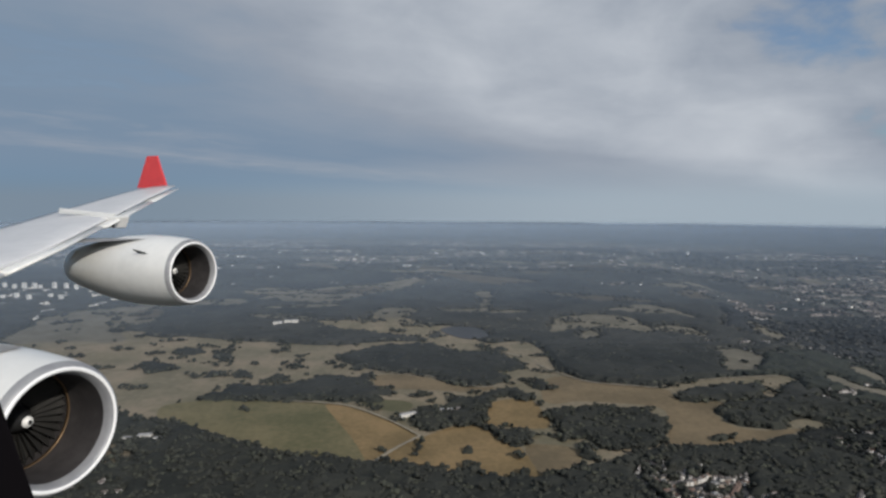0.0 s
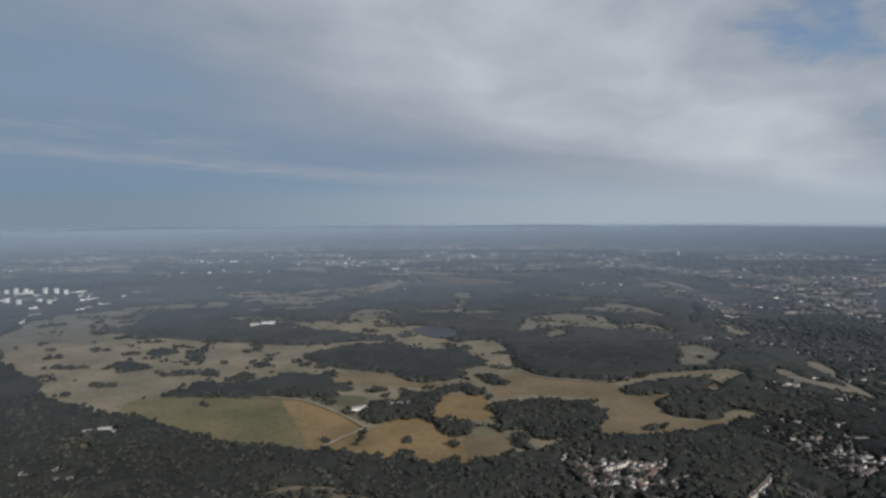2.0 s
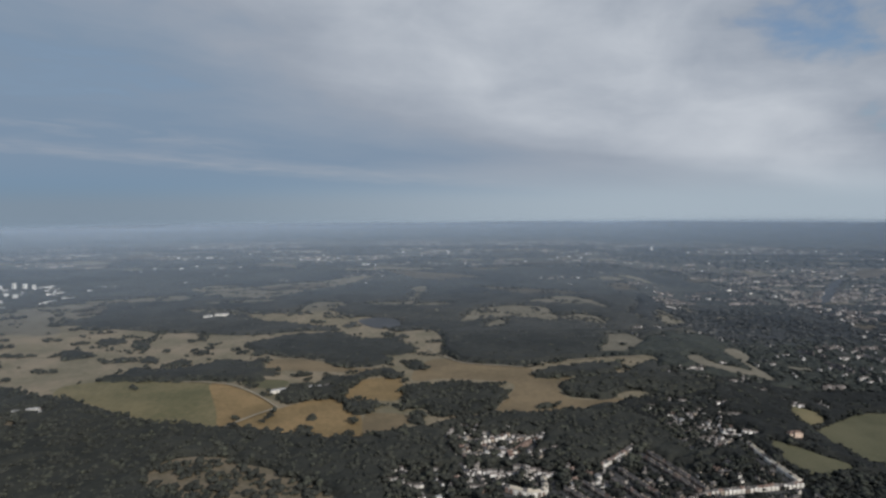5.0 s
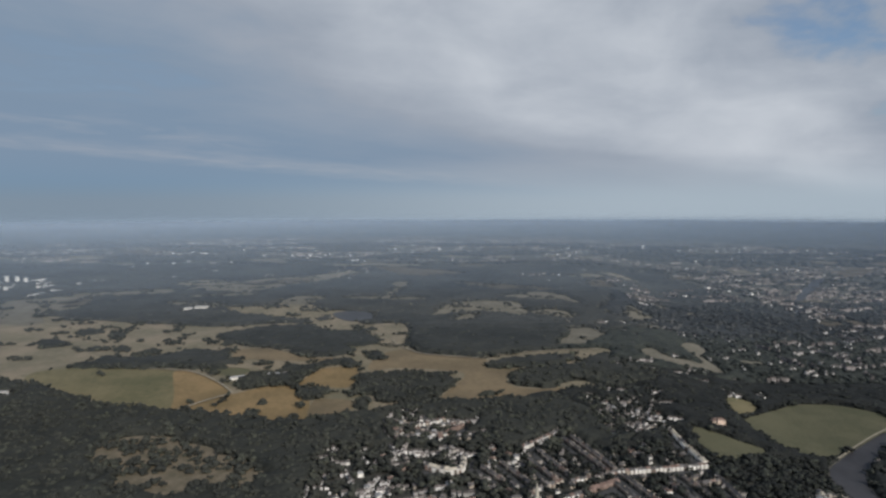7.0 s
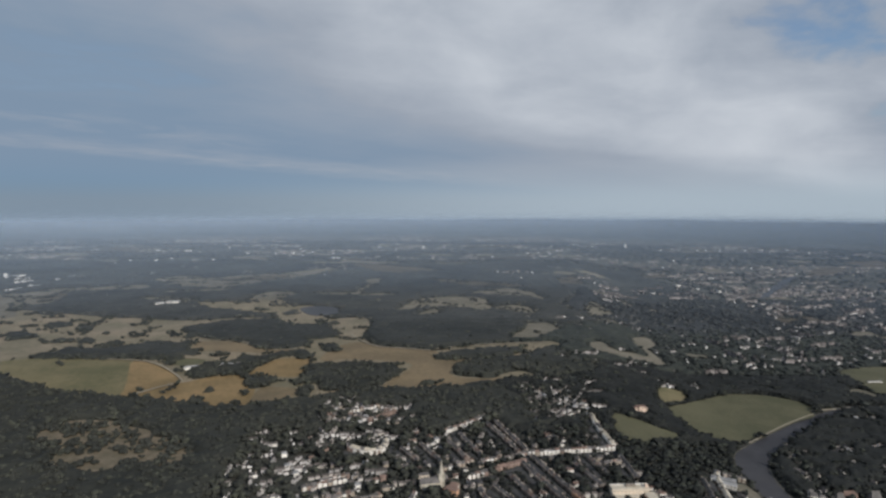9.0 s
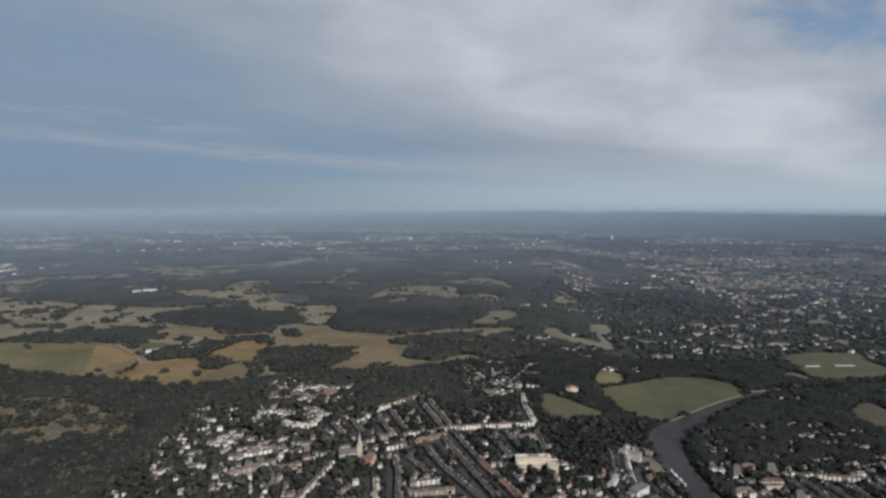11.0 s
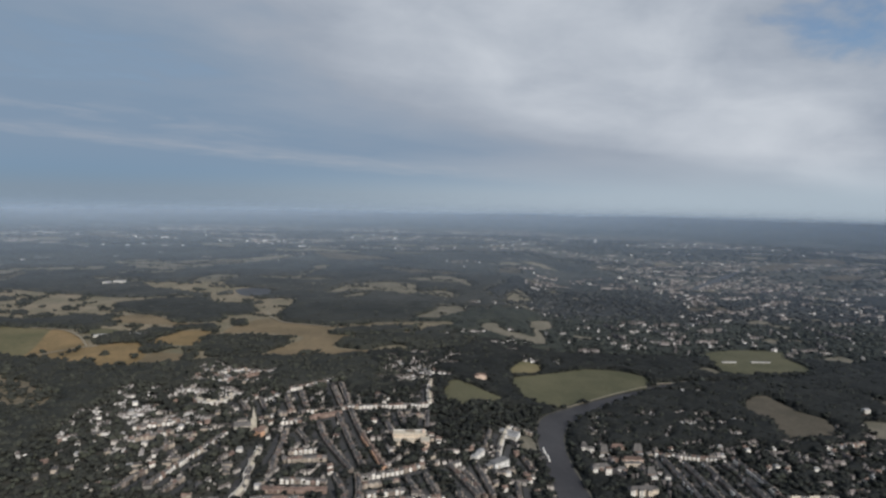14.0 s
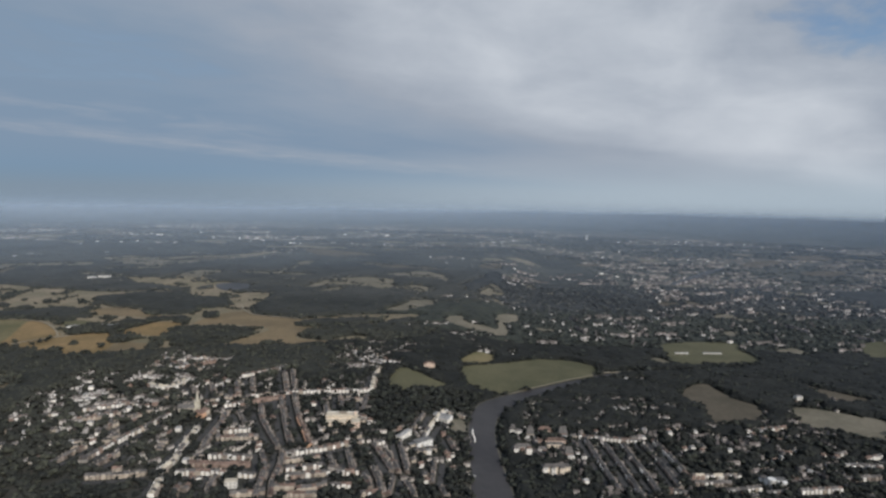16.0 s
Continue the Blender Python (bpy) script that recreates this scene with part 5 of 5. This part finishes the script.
def plant():
    kinds = tree_kinds()
    # single trees: on the open grass, along its edges and among the houses near the path
    count = 0
    singles = []
    open_spots = RNG.uniform((-500, 440), (480, 1000), (4000, 2))
    for x, y in open_spots:
        if count >= 120:
            break
        if PLAN[int((x - X0) / CELL), int((y - Y0) / CELL)] == 1 and noise.noise((x * 0.008, y * 0.008, 9)) > 0.2:
            # a short, uneven line of trees
            slope = RNG.uniform(-0.35, 0.35)
            for k in range(int(RNG.integers(1, 6))):
                u = x + k * RNG.uniform(2.5, 5.0)
                v = y + (u - x) * slope + RNG.uniform(-1.5, 1.5)
                if plan_at(np.array([u]), np.array([v]))[0] == 1:
                    singles.append((u, v, RNG.uniform(0.35, 0.8)))
                    count += 1
    town = RNG.uniform((230, 190), (720, 420), (3000, 2))
    count = 0
    for x, y in town:
        if count >= 170:
            break
        if plan_at(np.array([x, x + 2, x - 2, x]), np.array([y, y, y, y + 2])).max() == 0:
            singles.append((x, y, RNG.uniform(0.5, 0.85)))
            count += 1
    for i, (x, y, s) in enumerate(singles):
        m = pose(x, y, float(height(x, y)) - 0.1, 0, 0, RNG.uniform(0, 360)) @ Matrix.Scale(s, 4)
        k = kinds[i % 6]
        if i < 6:
            k.matrix_world = m
        else:
            c = copy_thing(k, m)
            c.scale = (s, s, s)
    return singles


def woodland(name, xr, yr, step, width, tall, clumps, level, mat, label, keep, flat=1.0):
    """Woods as one mass of separate crowns, wherever the plan has nothing else."""
    xs, ys = np.meshgrid(np.arange(*xr, step), np.arange(*yr, step), indexing="ij")
    x = (xs + RNG.uniform(-0.5, 0.5, xs.shape) * step).ravel()
    y = (ys + RNG.uniform(-0.5, 0.5, ys.shape) * step).ravel()
    ok = keep(x, y)
    x, y = x[ok], y[ok]
    z = height(x, y)
    chunks = []
    lib = [crown_mesh(1.0, tall / width, clumps, level) for _ in range(24)]
    pick, s, a = RNG.integers(0, 24, len(x)), width * RNG.uniform(0.55, 1.5, len(x)), RNG.uniform(0, 6.28, len(x))
    for i in range(len(x)):
        v, f = lib[pick[i]]
        c, q = math.cos(a[i]), math.sin(a[i])
        w = np.empty_like(v)
        w[:, 0] = (v[:, 0] * c - v[:, 1] * q) * s[i] + x[i]
        w[:, 1] = (v[:, 0] * q + v[:, 1] * c) * s[i] + y[i]
        w[:, 2] = (v[:, 2] * s[i] - 0.12 * tall) * flat + z[i]
        chunks.append((w, f))
    if chunks:
        joined(name, chunks, mat, label, "woods", flat=False)


def seen(x, y, wide=0.95):
    """The wedge of land that lies ahead of the flight line."""
    near_left, near_right = 0 - (y + 40) * wide, 530 + (y + 240) * wide
    return (x > near_left) & (x < near_right)


plant()
fine = np.vectorize(lambda a, b: noise.noise((a * 0.02, b * 0.02, 1.0)))
in_town = lambda x, y: ((x > 130) & (x < 560) & (y < 405)) | ((x > 590) & (y < 330))
in_riverside = lambda x, y: (x > 950) & (x < 2100) & (y > 1270) & (y < 1900)
in_suburb = lambda x, y: (x > 640) & (x < 1450) & (y > 640) & (y < 1250)


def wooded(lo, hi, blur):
    """Trees of one distance tone between two lines, mingling with the next tone along them."""
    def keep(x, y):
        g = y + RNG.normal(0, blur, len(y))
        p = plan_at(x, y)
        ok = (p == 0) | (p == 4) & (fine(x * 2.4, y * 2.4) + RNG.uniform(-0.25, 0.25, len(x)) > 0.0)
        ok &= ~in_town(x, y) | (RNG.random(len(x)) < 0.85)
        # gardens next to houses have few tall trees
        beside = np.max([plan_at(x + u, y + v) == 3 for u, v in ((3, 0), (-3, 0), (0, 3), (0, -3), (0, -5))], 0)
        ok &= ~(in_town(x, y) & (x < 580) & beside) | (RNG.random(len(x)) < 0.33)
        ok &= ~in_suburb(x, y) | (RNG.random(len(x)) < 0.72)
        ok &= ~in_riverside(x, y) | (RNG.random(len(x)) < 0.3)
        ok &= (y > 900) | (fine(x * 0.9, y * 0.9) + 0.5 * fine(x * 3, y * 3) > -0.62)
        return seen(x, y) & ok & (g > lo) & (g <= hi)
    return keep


def undergrowth(name, xr, yr, step, tall, mat, label, fill=0.55, where=None):
    """An added leafy surface between a wood's crowns that keeps the gaps from going dark."""
    xs, ys = np.meshgrid(np.arange(*xr, step), np.arange(*yr, step), indexing="ij")
    p = plan_at(xs, ys)
    m = (p == 0) & seen(xs, ys) & ~(in_town(xs, ys) & (xs < 580)) & ~in_riverside(xs, ys)
    if where:
        m &= where(xs, ys)
    full = m.copy()
    for i, j in ((1, 0), (-1, 0), (0, 1), (0, -1)):
        full &= np.roll(m, (i, j), (0, 1))
    fill = np.where(in_suburb(xs, ys), 0.42 * fill, np.where(in_town(xs, ys), 0.55 * fill, fill))
    rise = tall * (fill + 0.30 * fine(xs * 3, ys * 3) + 0.30 * fine(xs * 9, ys * 9))
    z = height(xs, ys) + np.where(full, rise, -0.5)
    n = ys.shape[1]
    v = np.stack([xs + RNG.uniform(-0.3, 0.3, xs.shape) * step, ys + RNG.uniform(-0.3, 0.3, xs.shape) * step, z], 2).reshape(-1, 3)
    i, j = np.nonzero(m[:-1, :-1] | m[1:, 1:])
    a = i * n + j
    f = np.concatenate([np.stack([a, a + n, a + n + 1], 1), np.stack([a, a + n + 1, a + 1], 1)])
    joined(name, [(v, f)], mat, label, "woods", flat=False)


# East of this line the woods get the tones darkened for cloud shade.
divide = lambda x, y: 330 + 0.35 * (y - 300) + 130 * fine(x * 0.35, y * 0.35) + 45 * fine(x * 1.6, y * 1.6)
park_side = lambda x, y: x + RNG.normal(0, 30, np.shape(x)) < divide(x, y)
beyond = lambda x, y: ~park_side(x, y)
LOW = "lower leaves that close the gaps between treetops"
undergrowth("birch_understorey", (-420, 640), (100, 664), 3.6, 6.0, LOW_NEAR, LOW, 0.80, lambda x, y: x < divide(x, y))
undergrowth("oak_understorey", (100, 1250), (100, 664), 3.6, 6.0, LOW_NEAR_EAST, LOW, 0.80, lambda x, y: x >= divide(x, y) - 9)
undergrowth("beech_understorey", (-800, 720), (640, 922), 5.5, 6.4, LOW_MID, LOW, 0.82, lambda x, y: x < divide(x, y))
undergrowth("hornbeam_understorey", (300, 1500), (640, 922), 5.5, 6.4, LOW_MID_EAST, LOW, 0.82, lambda x, y: x >= divide(x, y) - 9)
undergrowth("ash_understorey", (-1100, 840), (886, 1262), 8, 6.0, LOW_OUTER, LOW, 0.80, lambda x, y: x < divide(x, y))
undergrowth("alder_understorey", (380, 1900), (886, 1262), 8, 6.0, LOW_OUTER_EAST, LOW, 0.80, lambda x, y: x >= divide(x, y) - 9)
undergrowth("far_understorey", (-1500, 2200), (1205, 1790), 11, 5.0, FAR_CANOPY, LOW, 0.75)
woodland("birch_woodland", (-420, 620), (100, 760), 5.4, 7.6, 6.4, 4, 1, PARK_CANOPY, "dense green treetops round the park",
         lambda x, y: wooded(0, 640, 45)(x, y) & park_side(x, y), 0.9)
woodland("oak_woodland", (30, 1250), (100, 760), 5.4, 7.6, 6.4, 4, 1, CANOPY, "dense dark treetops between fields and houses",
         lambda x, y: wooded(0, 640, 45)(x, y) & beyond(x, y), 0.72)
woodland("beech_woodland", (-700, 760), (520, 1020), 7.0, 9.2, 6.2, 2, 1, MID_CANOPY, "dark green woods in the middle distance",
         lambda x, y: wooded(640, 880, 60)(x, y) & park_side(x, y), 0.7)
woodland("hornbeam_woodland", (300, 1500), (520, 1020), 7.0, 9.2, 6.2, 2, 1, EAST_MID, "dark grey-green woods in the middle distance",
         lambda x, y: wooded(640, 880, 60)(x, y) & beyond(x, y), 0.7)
woodland("ash_woodland", (-1000, 900), (760, 1400), 9.4, 13, 6.2, 2, 1, OUTER_CANOPY, "grey-green woods beyond the park",
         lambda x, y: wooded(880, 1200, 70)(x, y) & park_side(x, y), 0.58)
woodland("alder_woodland", (400, 1800), (760, 1400), 9.4, 13, 6.2, 2, 1, EAST_OUTER, "dark grey woods beyond the river plain",
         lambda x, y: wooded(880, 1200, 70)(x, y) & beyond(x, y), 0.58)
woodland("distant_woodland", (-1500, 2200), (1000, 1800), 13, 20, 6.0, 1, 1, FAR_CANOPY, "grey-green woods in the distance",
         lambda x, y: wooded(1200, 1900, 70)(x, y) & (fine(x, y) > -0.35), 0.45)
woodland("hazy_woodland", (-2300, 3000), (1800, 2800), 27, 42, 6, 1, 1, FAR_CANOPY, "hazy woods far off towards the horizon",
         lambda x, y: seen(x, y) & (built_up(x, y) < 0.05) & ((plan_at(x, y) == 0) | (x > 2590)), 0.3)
woodland("park_trees", (-620, 560), (440, 1120), 5.0, 6.4, 5.0, 3, 1, PARK_CANOPY, "scattered clumps of trees and thorn bushes on the open grass",
         lambda x, y: seen(x, y) & (plan_at(x, y) == 1) & (fine(x * 1.3, y * 1.9) + 0.5 * fine(x * 4, y * 4) > 0.43), 0.8)
woodland("clearing_trees", (-1100, 1500), (640, 1500), 9.0, 10.0, 5.0, 2, 1, OUTER_CANOPY, "trees standing in the pale clearings",
         lambda x, y: seen(x, y) & (plan_at(x, y) == 1) & ((y > 1000) | (x > 500)) & (fine(x, y * 1.5) + 0.5 * fine(x * 3, y * 3) > 0.22), 0.6)
woodland("garden_shrubs", (205, 870), (165, 425), 4.4, 3.2, 2.6, 1, 1, CANOPY, "dark shrubs and small trees in the back gardens",
         lambda x, y: seen(x, y) & in_town(x, y) & (plan_at(x, y) == 0))

# ---- the airliner's wing and engines, outside the cabin window at the start of the walk ----
PAINT = material("white_aircraft_paint", (0.76, 0.75, 0.71), (0.86, 0.845, 0.80), 0.4, 3.0, rough=0.3, bump=0.02, spec=0.5, coat=0.3)
WING_GREY = material("wing_paint", (0.63, 0.625, 0.62), (0.73, 0.72, 0.71), 0.3, 2.0, rough=0.4, bump=0.03, spec=0.5)
RED_PAINT = material("red_paint", (0.62, 0.045, 0.05), (0.72, 0.06, 0.06), 0.5, 3.0, rough=0.35, bump=0.02, spec=0.5)
LIP = material("grey_lip", (0.27, 0.27, 0.28), (0.34, 0.34, 0.34), 0.5, 4.0, rough=0.45, bump=0.02, metal=0.2)
# White ring colour that paints the polished lip's bright highlight.
EDGE = material("lip_highlight_white", (0.84, 0.83, 0.81), (0.90, 0.89, 0.87), 0.5, 4.0, rough=0.35, bump=0.02)
BRONZE = material("bronze_ring", (0.10, 0.065, 0.035), (0.14, 0.09, 0.05), 0.5, 4.0, rough=0.4, bump=0.02, metal=0.6)
LINER = material("inlet_liner", (0.034, 0.031, 0.031), (0.058, 0.053, 0.052), 0.5, 4.0, rough=0.6, bump=0.05)
FAN = material("fan_blades", (0.024, 0.023, 0.021), (0.034, 0.032, 0.029), 0.5, 4.0, rough=0.8, bump=0.02)
SPINNER = material("black_spinner", (0.015, 0.015, 0.016), (0.025, 0.025, 0.025), 0.5, 4.0, rough=0.5, bump=0)
# Near-black without sheen: the cabin's shade is put into this colour.
CABIN_BLACK = material("cabin_shade_black", (0.004, 0.004, 0.004), (0.007, 0.006, 0.007), 0.5, 4.0, rough=1.0, bump=0, spec=0.0)
# Darker grey than the wing: shadow under the wing put into the colour.
PYLON = material("pylon_shade", (0.24, 0.23, 0.22), (0.32, 0.31, 0.30), 0.4, 3.0, rough=0.5, bump=0.02)
SEAM = material("panel_seam", (0.16, 0.16, 0.16), (0.24, 0.24, 0.24), 0.5, 4.0, rough=0.6, bump=0)
AHEAD, OUT = Vector((0.92, -0.392, 0.0)).normalized(), Vector((0.392, 0.92, 0.0)).normalized()


def lathe(profile, turns=48):
    """A turned body: (distance along the axis, radius)."""
    bm = bmesh.new()
    last = None
    for u, r in profile:
        row = [bm.verts.new((u, r * math.cos(6.28318 * k / turns), r * math.sin(6.28318 * k / turns))) for k in range(turns)]
        if last:
            for k in range(turns):
                bm.faces.new((last[k - 1], last[k], row[k], row[k - 1]))
        last = row
    bmesh.ops.recalc_face_normals(bm, faces=bm.faces)
    return bm


def blade_mesh():
    """One twisted fan blade, with its thickness."""
    bm = bmesh.new()
    face = [[bm.verts.new((u + d, r * math.cos(a), r * math.sin(a))) for u, r, a in ((-1.25, 0.27, -0.05), (-1.42, 0.27, 0.12), (-1.44, 0.91, 0.20), (-1.22, 0.91, 0.0))] for d in (0, -0.03)]
    bm.faces.new(face[0])
    bm.faces.new(face[1][::-1])
    for k in range(4):
        bm.faces.new((face[0][k], face[0][k - 1], face[1][k - 1], face[1][k]))
    bmesh.ops.recalc_face_normals(bm, faces=bm.faces)
    me = bpy.data.meshes.new("fan_blade")
    bm.to_mesh(me)
    bm.free()
    me.materials.append(FAN)
    return me


BLADE = blade_mesh()


def engine(parent, place, size):
    """A long-duct turbofan whose intake lies at place; the axis points ahead."""
    body = lathe([(-0.16, 1.17), (-0.5, 1.22), (-1.2, 1.27), (-2.2, 1.29), (-3.2, 1.23), (-4.3, 1.07), (-5.4, 0.84), (-5.9, 0.70), (-5.9, 0.64), (-5.0, 0.62)])
    ob = part("engine", body, PAINT, parent, "white engine nacelle", flat=False)
    turn = math.degrees(math.atan2(AHEAD.y, AHEAD.x))
    ob.matrix_basis = pose(*place, 0, 0, turn) @ Matrix.Scale(size, 4)
    part("intake_lip", lathe([(-0.16, 1.172), (-0.08, 1.14), (-0.02, 1.09), (0.0, 1.05), (-0.03, 1.005), (-0.10, 0.965), (-0.2, 0.94)]), LIP, ob, "bare metal intake lip", flat=False)
    part("intake_liner", lathe([(-0.2, 0.94), (-0.6, 0.90), (-1.3, 0.93), (-1.45, 0.93)]), LINER, ob, "dark intake liner", flat=False)
    part("lip_edge", lathe([(-0.035, 1.098), (0.004, 1.068), (0.012, 1.045), (-0.012, 1.012)]), EDGE, ob, "white ring painted as the highlight on the intake rim", flat=False)
    part("fan_seal", lathe([(-1.12, 0.932), (-1.12, 0.905), (-1.18, 0.90), (-1.18, 0.932)]), BRONZE, ob, "thin bronze ring in the intake", flat=False)
    part("fan_case", lathe([(-1.5, 0.93), (-1.5, 0.02)]), FAN, ob, flat=False)
    for k in range(34):
        shared("fan_blade", BLADE, ob, pose(0, 0, 0, k * 360 / 34))
    part("spinner", lathe([(-0.85, 0.01), (-0.95, 0.10), (-1.15, 0.21), (-1.4, 0.28)], 24), SPINNER, ob, "dark spinner", flat=False)
    bm = bmesh.new()
    bm.free()
    bm = lathe([(-0.93, 0.105), (-0.90, 0.085), (-0.875, 0.055), (-0.868, 0.04)], 20)
    part("spinner_mark", bm, PAINT, ob, "white mark on the spinner", flat=False)
    bm = bmesh.new()
    for s, z in ((-1.05, 0.70),):
        q = [bm.verts.new(p) for p in ((-1.0, s, z), (-1.5, s - 0.02, z + 0.02), (-1.5, s - 0.22, z + 0.16), (-1.1, s - 0.05, z + 0.04))]
        bm.faces.new(q)
        bm.faces.new([bm.verts.new(v.co + Vector((0, -0.02, 0.03))) for v in reversed(q)])
    part("strake", bm, SEAM, ob, "small grey strake")
    return ob


def wing_section(le, chord, thick, twist):
    """An aerofoil outline at a leading-edge point."""
    up, low = [], []
    for k in range(11):
        u = (k / 10) ** 1.6
        t = thick * chord * 2.6 * (0.2969 * math.sqrt(u) - 0.126 * u - 0.3516 * u * u + 0.2843 * u ** 3 - 0.1036 * u ** 4)
        drop = -u * chord * math.sin(radians(twist))
        p = Vector(le) - AHEAD * (u * chord)
        up.append(p + Vector((0, 0, t * 1.15 + drop)))
        low.append(p + Vector((0, 0, -t * 0.8 + drop)))
    return low[::-1] + up[1:-1]


def loft(sections):
    bm = bmesh.new()
    rows = [[bm.verts.new(p) for p in s] for s in sections]
    for a, b in zip(rows, rows[1:]):
        for k in range(len(a)):
            bm.faces.new((a[k - 1], a[k], b[k], b[k - 1]))
    bm.faces.new(rows[0])
    bm.faces.new(rows[-1][::-1])
    bmesh.ops.recalc_face_normals(bm, faces=bm.faces)
    return bm


CABIN = ((-0.454, 0.588, -0.170), (-0.446, 0.587, -0.195), (-0.436, 0.584, -0.221), (-0.421, 0.581, -0.263), (-0.403, 0.578, -0.316))


def airliner_wing():
    thing = new("airliner_wing")
    tip, root = Vector((-15.8, 35.6, 0.95)), Vector((-11.6, 12.0, -3.0))

    def edge(s):
        p = tip.lerp(root, s)
        p.z = 0.95 - 3.95 * s + 0.5 * s * (1 - s) + 2.2 * max(0.0, s - 0.6) ** 1.5
        return p
    stations = [(0.0, 2.3, 0.08), (0.08, 3.0, 0.09), (0.25, 4.1, 0.09), (0.45, 5.4, 0.095), (0.7, 7.0, 0.10), (1.0, 8.8, 0.11), (1.25, 10.2, 0.12)]
    part("wing_panel", loft([wing_section(edge(s), c, t, 1.5) for s, c, t in stations]), WING_GREY, thing, "pale grey wing", flat=False)
    # slats along the leading edge, a little proud of it
    for a, b in ((0.04, 0.24), (0.25, 0.50), (0.51, 0.80), (0.81, 1.2)):
        row = []
        for s in (a, (a + b) / 2, b):
            c, t = np.interp(s, [q[0] for q in stations], [q[1] for q in stations]), np.interp(s, [q[0] for q in stations], [q[2] for q in stations])
            row.append(wing_section(edge(s) + AHEAD * (0.62 if b < 0.6 else 0.42) + Vector((0, 0, -0.06)), c * 0.38, t * 1.6, 7))
        part("slat", loft(row), PAINT, thing, "white leading-edge slat", flat=False)
    # winglet
    base = edge(0.0) - AHEAD * 0.95 + Vector((0, 0, 0.2))
    bm = bmesh.new()
    sunk = Vector((0, 0, -0.3))
    pts = [base + AHEAD * 0.1 + OUT * 0.1 + sunk, base - AHEAD * 2.35 + OUT * 0.1 + sunk, base - AHEAD * 1.95 + OUT * 0.55 + Vector((0, 0, 1.66)), base - AHEAD * 1.15 + OUT * 0.55 + Vector((0, 0, 1.66))]
    front = [bm.verts.new(p) for p in pts]
    back = [bm.verts.new(p + OUT * 0.12) for p in pts]
    bm.faces.new(front)
    bm.faces.new(back[::-1])
    for k in range(4):
        bm.faces.new((front[k], front[k - 1], back[k - 1], back[k]))
    bmesh.ops.recalc_face_normals(bm, faces=bm.faces)
    part("winglet", bm, RED_PAINT, thing, "upright red winglet")
    # the white fairing where the outer pylon meets the slats, with its thin fence running back over the wing
    bm = bmesh.new()
    e = edge(0.44)
    for fwd, back, lift, deep, half in ((0.75, -0.9, 0.16, -0.42, 0.30), (0.3, -3.2, 0.40, 0.05, 0.06)):
        side = [e + AHEAD * fwd + Vector((0, 0, lift * 0.4)), e + AHEAD * back + Vector((0, 0, lift)), e + AHEAD * back + Vector((0, 0, deep + 0.1)), e + AHEAD * (fwd - 0.25) + Vector((0, 0, deep))]
        a_, b_ = [bm.verts.new(p - OUT * half) for p in side], [bm.verts.new(p + OUT * half) for p in side]
        bm.faces.new(a_)
        bm.faces.new(b_[::-1])
        for k in range(4):
            bm.faces.new((a_[k], a_[k - 1], b_[k - 1], b_[k]))
    bmesh.ops.recalc_face_normals(bm, faces=bm.faces)
    bmesh.ops.bevel(bm, geom=bm.edges[:], offset=0.03, segments=1, affect="EDGES")
    part("pylon_fairing", bm, PAINT, thing, "small white fairing over the pylon")
    # the edge of the cabin window; its black stands for the unlit cabin
    bm = bmesh.new()
    inner_edge = [Vector(p) for p in CABIN]
    rows = [[bm.verts.new(p + Vector((-u, 0, -u * 0.35 + w))) for u, w in ((0, 0), (0.004, 0.006), (0.05, 0.01), (0.05, -0.03), (0.004, -0.03))] for p in inner_edge]
    for a_, b_ in zip(rows, rows[1:]):
        for k in range(5):
            bm.faces.new((a_[k - 1], a_[k], b_[k], b_[k - 1]))
    bm.faces.new(rows[0])
    bm.faces.new(rows[-1][::-1])
    bmesh.ops.recalc_face_normals(bm, faces=bm.faces)
    part("window_surround", bm, CABIN_BLACK, thing, "black rounded edge of the cabin window")
    outer, inner = Vector((-8.85, 21.2, -2.50)), Vector((-6.17, 9.45, -3.68))
    engine(thing, outer, 1.0)
    engine(thing, inner, 0.93)
    for place, s in ((outer, 0.60), (inner, 1.02)):
        e = edge(s)
        bm = bmesh.new()
        nose = place - AHEAD * 1.2 + Vector((0, 0, 1.2))
        tail = place - AHEAD * 4.6 + Vector((0, 0, 1.1))
        top = e + AHEAD * 0.3 + Vector((0, 0, -0.15))
        rear = e - AHEAD * 2.2 + Vector((0, 0, -0.1))
        side = [bm.verts.new(p - OUT * 0.22) for p in (nose, top, rear, tail)]
        other = [bm.verts.new(p + OUT * 0.22) for p in (nose, top, rear, tail)]
        bm.faces.new(side)
        bm.faces.new(other[::-1])
        for k in range(4):
            bm.faces.new((side[k], side[k - 1], other[k - 1], other[k]))
        bmesh.ops.recalc_face_normals(bm, faces=bm.faces)
        part("pylon", bm, PYLON, thing, "grey engine pylon")
    thing.matrix_world = pose(0, 0, 222.57, 0, -0.74, -1.515)
    tagged(thing, "white airliner wing with two engines and a red winglet", "aircraft wing")


airliner_wing()
